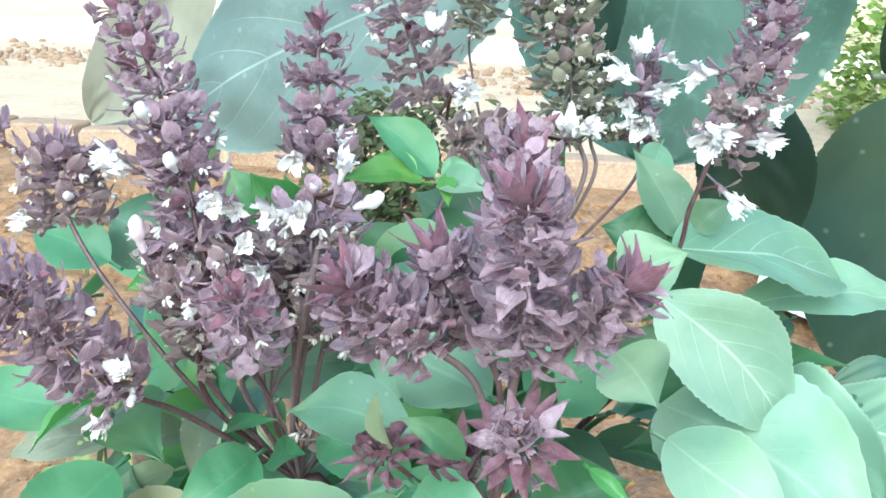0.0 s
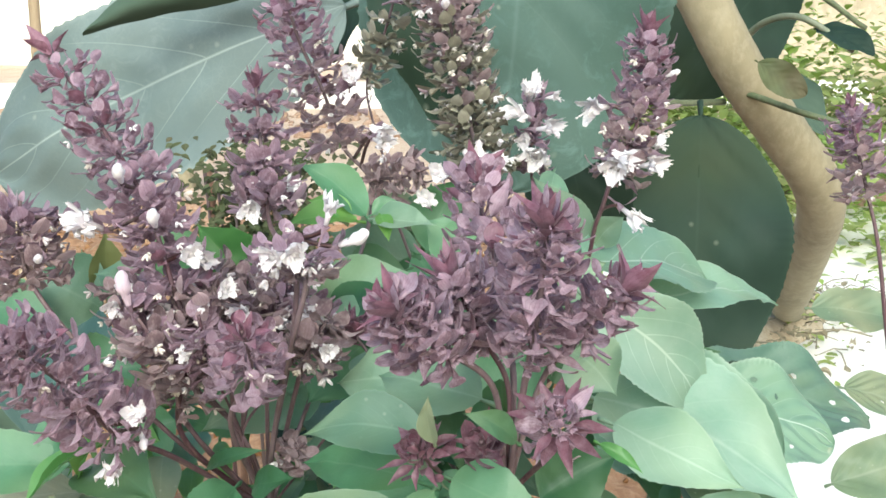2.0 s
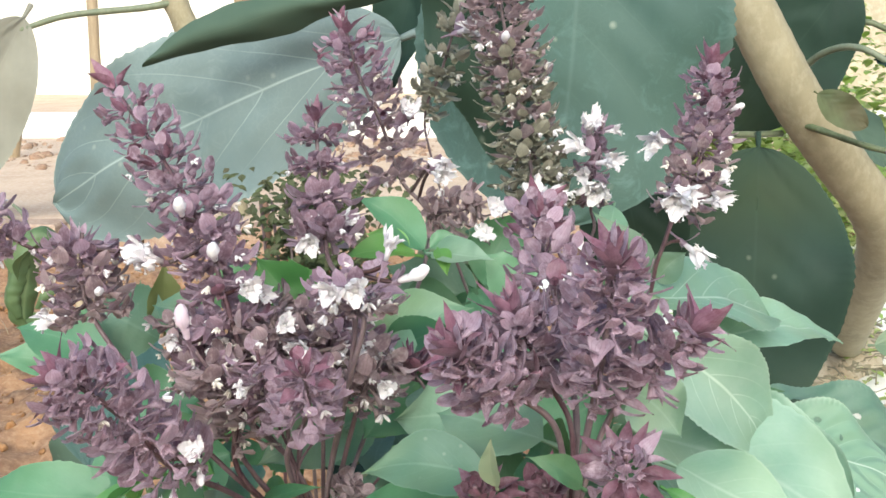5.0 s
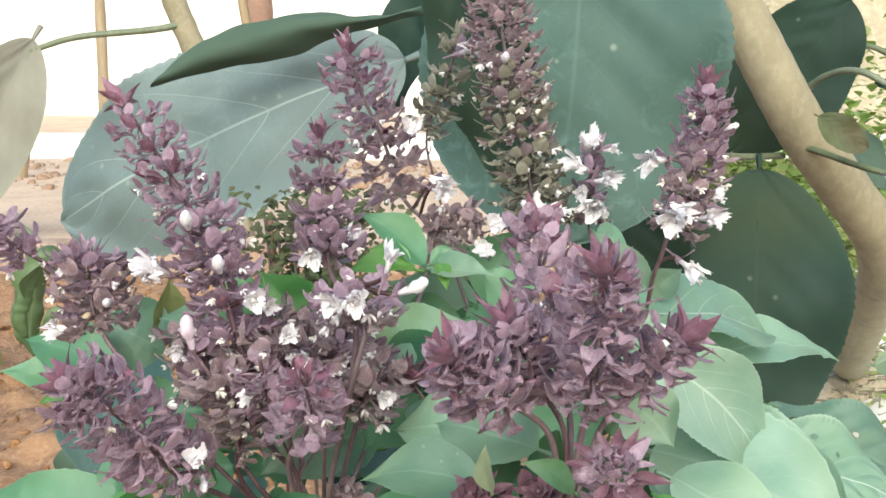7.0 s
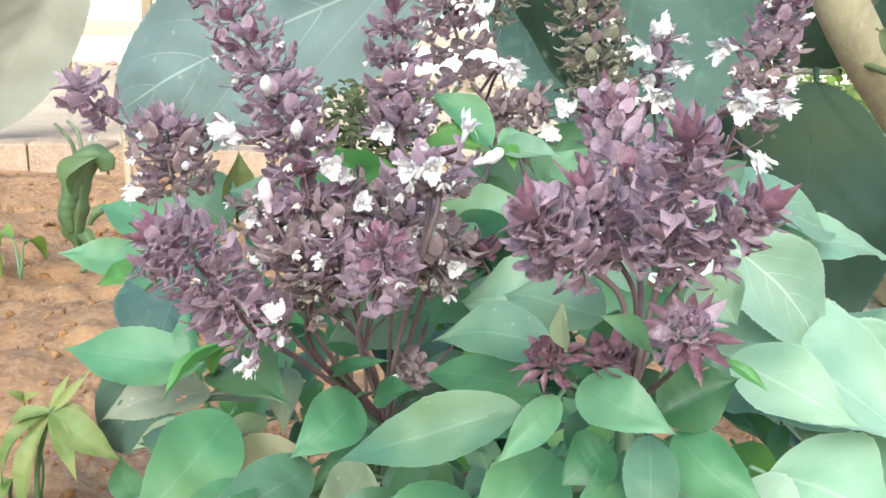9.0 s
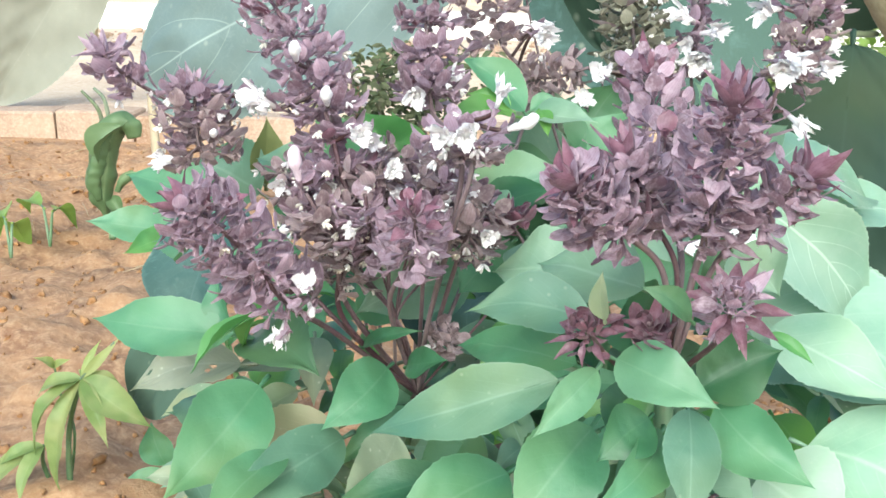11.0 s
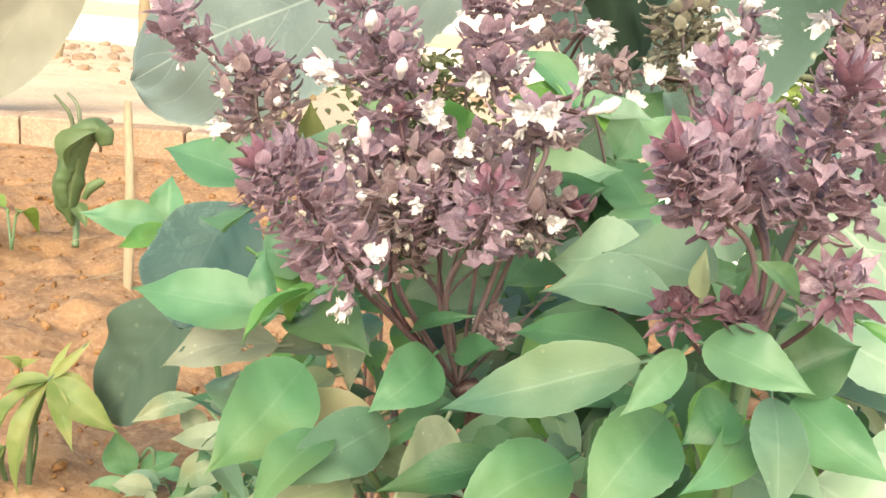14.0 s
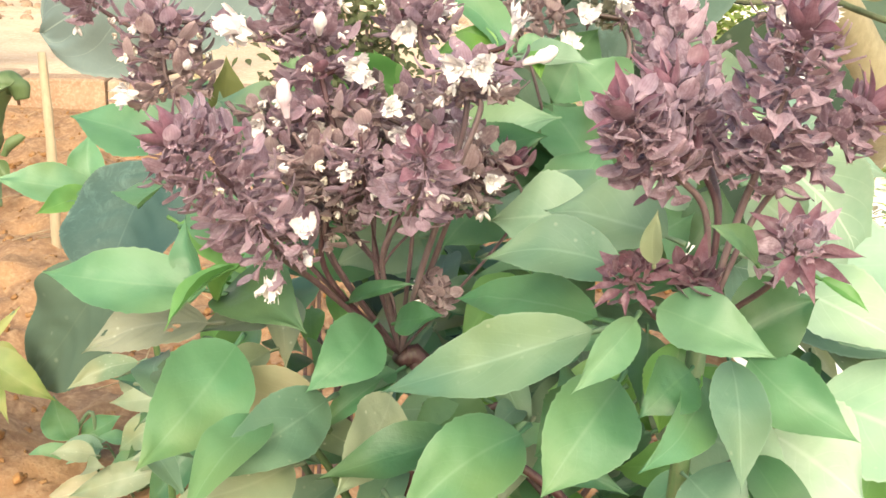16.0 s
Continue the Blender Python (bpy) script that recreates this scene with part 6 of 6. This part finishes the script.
for a, c, w, m in (((-0.2744, 0.9500, 0.1295), (-0.3346, 0.9300, 0.1066), 0.024, BASIL_DULL), ((-0.2294, 0.9200, 0.1170), (-0.2954, 0.9200, 0.1019), 0.026, BASIL_DULL), ((-0.2352, 0.9200, 0.0859), (-0.2898, 0.9200, 0.0520), 0.034, BASIL_DULL), ((-0.2417, 0.9000, 0.0479), (-0.3288, 0.9000, 0.0154), 0.03, BASIL_DULL), ((-0.2118, 0.8800, 0.0825), (-0.2475, 0.8600, 0.0315), 0.034, BASIL_DARK), ((-0.2863, 0.9500, 0.0057), (-0.3714, 0.9300, -0.0163), 0.03, BASIL_TAN), ((-0.2478, 0.9500, 0.0495), (-0.3069, 0.9300, 0.0164), 0.026, BASIL), ((-0.1867, 0.8500, 0.0783), (-0.2069, 0.8300, 0.0407), 0.03, BASIL_DARK), ((-0.2702, 0.9600, 0.0906), (-0.3010, 0.9700, 0.1138), 0.024, BASIL_DULL)):
    leaf(low, a, c, w, m, (0.1, -0.75, 0.6), 0.08, 0.12)
r = random.Random(77)
for k in range(34):
    base = Vector((r.uniform(-0.345, -0.205), r.uniform(0.90, 1.00), 0.0))
    base.z = 0.012 + 0.075 * r.random() * min(1.0, (base.x + 0.36) / 0.10)
    a = r.uniform(-3.0, -0.1)
    d = Vector((math.cos(a), 0.7 * math.sin(a), r.uniform(-0.2, 0.45))).normalized()
    size = r.uniform(0.028, 0.046)
    leaf(low, base, base + d * size, size * r.uniform(0.42, 0.56), r.choice((BASIL_DULL, BASIL_COOL, BASIL, BASIL_DARK, BASIL_PALE)), (0.0, -0.65, 0.75), 0.09, 0.12, nu=14, nv=6)
    if k % 3 == 0:
        stem(low, [(base.x + 0.02, base.y + 0.02, -0.02), base + Vector((0.008, 0.008, -0.004)), base], 0.0016, 0.001, GREEN_STEM, "side_shoot", n=5, sides=5)
stem(low, [(-0.33, 1.0, -0.02), (-0.2652, 0.9300, 0.0122), (-0.2423, 0.9300, 0.0948), (-0.2718, 0.9500, 0.1296)], 0.003, 0.0015, GREEN_STEM)


def arching_weed(foot, ends, seed, label, width=0.03, material=None):
    ob = thing("weed", label, "plant", foot)
    r = random.Random(seed)
    for e in ends:
        e = Vector(e)
        peak = Vector(foot).lerp(e, 0.25) + Vector((0, 0, 0.06))
        stem(ob, [foot, Vector(foot).lerp(peak, 0.6) + Vector((0, 0, 0.02)), peak], 0.003, 0.0018, GREEN_STEM, n=8, sides=6)
        leaf(ob, peak, e, width * r.uniform(0.8, 1.2), material or WEED, (0, -0.4, 0.9), 0.12, 0.2, 0.1)
    return ob


weed = thing("weed", "yellow-green broad-leaved weed arching over the soil", "plant", (-0.4450, 0.9600, 0.0000))
CREST = Vector((-0.4190, 0.9500, 0.1350))
stem(weed, [(-0.4450, 0.9600, -0.02), (-0.4400, 0.9570, 0.07), CREST], 0.0036, 0.0022, GREEN_STEM)
stem(weed, [(-0.4550, 0.9650, -0.02), (-0.4700, 0.9600, 0.03), (-0.4616, 0.9450, 0.0624)], 0.0028, 0.0018, GREEN_STEM)
for tip, width, material, face, bow in (
        ((-0.4690, 0.9300, 0.0570), 0.024, WEED, (-0.5, -0.5, 0.7), 0.16),
        ((-0.4480, 0.9300, 0.0160), 0.026, WEED, (-0.4, -0.7, 0.6), 0.14),
        ((-0.3470, 0.9400, 0.0920), 0.034, WEED, (0.2, -0.7, 0.7), 0.12),
        ((-0.3790, 0.9600, 0.1170), 0.020, WEED, (0.0, -0.6, 0.8), 0.10),
        ((-0.3830, 0.9600, 0.1760), 0.010, SUNLIT, (0.2, -0.8, 0.5), 0.06),
        ((-0.4060, 0.9700, 0.1690), 0.008, SUNLIT, (0.0, -0.8, 0.5), 0.06),
        ((-0.4680, 0.9500, 0.1140), 0.016, WEED, (-0.2, -0.6, 0.8), 0.16),
        ((-0.3850, 0.9200, 0.0760), 0.018, WEED, (0.1, -0.8, 0.5), 0.10)):
    leaf(weed, CREST, tip, width, material, face, bow, 0.22, 0.05)
for tip, width in (((-0.5026, 0.9300, 0.0480), 0.016), ((-0.5185, 0.9300, 0.0120), 0.022), ((-0.4700, 0.9000, 0.0220), 0.018)):
    leaf(weed, (-0.4616, 0.9450, 0.0624), tip, width, WEED, (-0.1, -0.6, 0.8), 0.12, 0.2, 0.05)
stem(weed, [CREST, (-0.4010, 0.9550, 0.1570), (-0.3880, 0.9600, 0.1700)], 0.0016, 0.0010, GREEN_STEM)
stem(weed, [(-0.4500, 0.9620, -0.01), (-0.4400, 0.9700, 0.0650), (-0.4560, 0.9800, 0.1020), (-0.4600, 0.9800, 0.1320)], 0.0018, 0.0010, GREEN_STEM)
leaf(weed, (-0.4600, 0.9800, 0.1320), (-0.4700, 0.9600, 0.1500), 0.012, SUNLIT, (-0.2, -0.7, 0.7), 0.12, 0.2)
leaf(weed, (-0.4600, 0.9800, 0.1320), (-0.4370, 0.9700, 0.1450), 0.010, SUNLIT, (0.2, -0.7, 0.7), 0.12, 0.2)
arching_weed((-0.8570, 1.8259, 0.0000), [(-0.8783, 2.0000, -0.0031), (-0.9797, 2.0000, 0.0267)], 32, "low pale green weed in the soil", 0.045, SUNLIT)
arching_weed((-0.8919, 1.7458, 0.0000), [(-0.9254, 1.9000, -0.0243), (-0.9991, 1.9000, 0.0165)], 33, "low pale green weed in the soil", 0.045, SUNLIT)


def build_curled_plant():
    foot = (-0.7930, 1.9600, 0.0000)
    ob = thing("wilted_plant", "young plant with thick curled drooping green leaves", "plant", foot)
    stem(ob, [(-0.7930, 1.9600, -0.02), *[(-0.8010, 1.9850, 0.0230), (-0.8060, 1.9850, 0.0820), (-0.8010, 1.9850, 0.1490)]], 0.007, 0.005, GREEN_STEM)
    stem(ob, [(-0.8040, 2.0000, 0.1690), (-0.8140, 2.0000, 0.2070), (-0.8240, 2.0000, 0.2350), (-0.8510, 2.0000, 0.2640)], 0.006, 0.003, TWIG)
    stem(ob, [(-0.7890, 1.9800, 0.1780), (-0.7920, 1.9800, 0.2110), (-0.7990, 1.9800, 0.2520), (-0.8180, 1.9800, 0.2730)], 0.006, 0.003, TWIG)

    def rolled(points, girth, seed, label):
        """A thick leaf rolled into a tapering, creased tube."""
        pts = curve([rel(ob, p) for p in points], 36)
        sh = Shape()
        sh.tube(pts, [0.005 + girth * math.sin(math.pi * min(1, (k + 1.5) / 38) ** 1.25) * (1 + 0.06 * math.sin(k * 1.3 + seed)) for k in range(37)], 18)
        for k, p in enumerate(sh.verts):
            p = Vector(p)
            sh.verts[k] = tuple(p + Vector((1, 0.6, 0.2)) * (0.013 * noise.noise((p.x * 30 + seed, p.y * 30, p.z * 9)) + 0.005 * noise.noise((p.x * 80 + seed, p.y * 80, p.z * 25))))
        return part("rolled_leaf", sh, CURLED, ob, label)

    rolled([(-0.7320, 1.9600, 0.1840), (-0.7380, 1.9600, 0.2070), (-0.7590, 1.9600, 0.2130), (-0.7830, 1.9600, 0.1890), (-0.7980, 1.9600, 0.1450), (-0.8040, 1.9600, 0.0980), (-0.7990, 1.9600, 0.0520), (-0.7910, 1.9600, 0.0230)], 0.024, 1.0, "tightly rolled thick green leaf")
    rolled([(-0.7700, 1.9400, 0.2000), (-0.7930, 1.9400, 0.1620), (-0.8080, 1.9400, 0.1130), (-0.8020, 1.9400, 0.0630)], 0.014, 4.0, "outer rolled green leaf")
    rolled([(-0.7670, 1.9500, 0.0810), (-0.7580, 1.9500, 0.1010), (-0.7400, 1.9500, 0.1180)], 0.005, 7.0, "small curled leaf")
    leaf(ob, (-0.7500, 1.9400, 0.2100), (-0.7990, 1.9300, 0.1260), 0.050, CURLED, (-0.5, -0.8, 0.4), 0.2, 0.7, nu=24, nv=8)
    leaf(ob, (-0.7940, 1.9600, 0.0660), (-0.7630, 1.9400, 0.0250), 0.030, CURLED, (0.2, -0.8, 0.5), 0.1, 0.5, nu=14, nv=8)


build_curled_plant()


def build_ground_weeds():
    r = random.Random(17)
    sh = Shape()
    for _ in range(900):
        x, y = r.uniform(0.40, 1.5), r.uniform(1.45, 2.9)
        z = 0.12 * r.random() ** 2
        a, n = r.uniform(0, 6.28), r.uniform(0.012, 0.032)
        d = Vector((math.cos(a), math.sin(a), r.uniform(-0.3, 0.6))).normalized()
        s = d.cross(Vector((0, 0, 1))).normalized() * n * 0.3
        up = s.cross(d).normalized()
        c = Vector((x, y, 0.03 + z))
        sh.sheet(lambda u, v: c + d * n * u + s * (2 * v - 1) * math.sin(math.pi * min(1, u + 0.02)) + up * n * 0.15 * math.sin(3 * u), 4, 2)
    for _ in range(5200):
        y = 2.15 + 1.3 * r.random() ** 0.8
        x = 0.42 * y - 0.35 + 2.4 * r.random() ** 1.7 + 0.12 * math.sin(9 * y)
        if noise.noise((x * 2.5, y * 2.5, 7.7)) < -0.28:
            continue
        z = 0.22 * r.random() * min(1, (y - 1.9) / 0.6)
        a, n = r.uniform(0, 6.28), r.uniform(0.025, 0.06)
        d = Vector((math.cos(a), math.sin(a), r.uniform(-0.5, 0.5))).normalized()
        s = d.cross(Vector((0, 0, 1))).normalized() * n * 0.3
        up = s.cross(d).normalized()
        c = Vector((x, y, 0.02 + z))
        sh.sheet(lambda u, v: c + d * n * u + s * (2 * v - 1) * math.sin(math.pi * min(1, u + 0.02)) + up * n * 0.15 * math.sin(3 * u), 3, 2)
    tagged(part("small_weeds", sh, SUNLIT), "small sunlit weeds on and beyond the pale path", "weeds", kind="stuff")


build_ground_weeds()


def build_tangle():
    r = random.Random(41)
    ob = thing("weed", "dark small-leaved weed behind the basil", "plant", (-0.07, 0.62, 0))
    for k in range(6):
        x = -0.095 + 0.009 * k
        stem(ob, [(x, 0.62, -0.01), (x + 0.006, 0.62, 0.25), (x + r.uniform(-0.01, 0.01), 0.61, 0.478)], 0.0016, 0.0009, STEM, n=6, sides=5)
    rest = Shape()
    for k in range(2200):
        z = r.uniform(0.36, 0.492)
        p = Vector((r.gauss(-0.068, 0.021), r.gauss(0.615, 0.018), z))
        d = Vector((r.uniform(-1, 1), r.uniform(-1, 0.3), r.uniform(-0.7, 0.3))).normalized()
        n, w = r.uniform(0.004, 0.0085), r.uniform(0.0022, 0.0045)
        if k < 260:
            leaf(ob, p, p + d * n, w, MOSS, (0, -0.6, 0.7), 0.08, 0.2, nu=5, nv=4)
        else:
            up = Vector((0, -0.6, 0.7))
            up = (up - d * up.dot(d)).normalized()
            side, at = up.cross(d), rel(ob, p)
            rest.sheet(lambda u, v: at + d * n * u + side * (v - 0.5) * w * math.sin(math.pi * min(1, u + 0.02)) + up * n * (0.3 * u * (1 - u) + 0.4 * (v - 0.5) ** 2), 5, 4)
    tagged(part("small_leaves", rest, MOSS, ob), kind="stuff")
    stem(ob, [(-0.088, 0.63, 0.0), (-0.088, 0.63, 0.3), (-0.0999, 0.6300, 0.4757)], 0.0032, 0.0026, RUST, "dry_stalk")


build_tangle()


def build_hedge():
    r = random.Random(29)
    sh = Shape()
    for _ in range(13000):
        x = 0.8 + 3.4 * r.random() ** 1.3
        y = r.gauss(4.0, 0.45)
        z = abs(r.gauss(0, 0.30)) * (0.6 + 0.5 * math.sin(x * 5) ** 2)
        a, n = r.uniform(0, 6.28), r.uniform(0.03, 0.08)
        d = Vector((math.cos(a), math.sin(a), r.uniform(-0.6, 0.6))).normalized()
        s = d.cross(Vector((0, 0, 1))).normalized() * n * 0.28
        up = s.cross(d).normalized()
        c = Vector((x, y, z))
        sh.sheet(lambda u, v: c + d * n * u + s * (2 * v - 1) * math.sin(math.pi * min(1, u + 0.02)) + up * n * 0.15 * math.sin(3 * u), 3, 2)
    tagged(part("hedge", sh, SUNLIT), "sunlit tangle of garden greenery in the distance", "bushes", kind="stuff")


build_hedge()
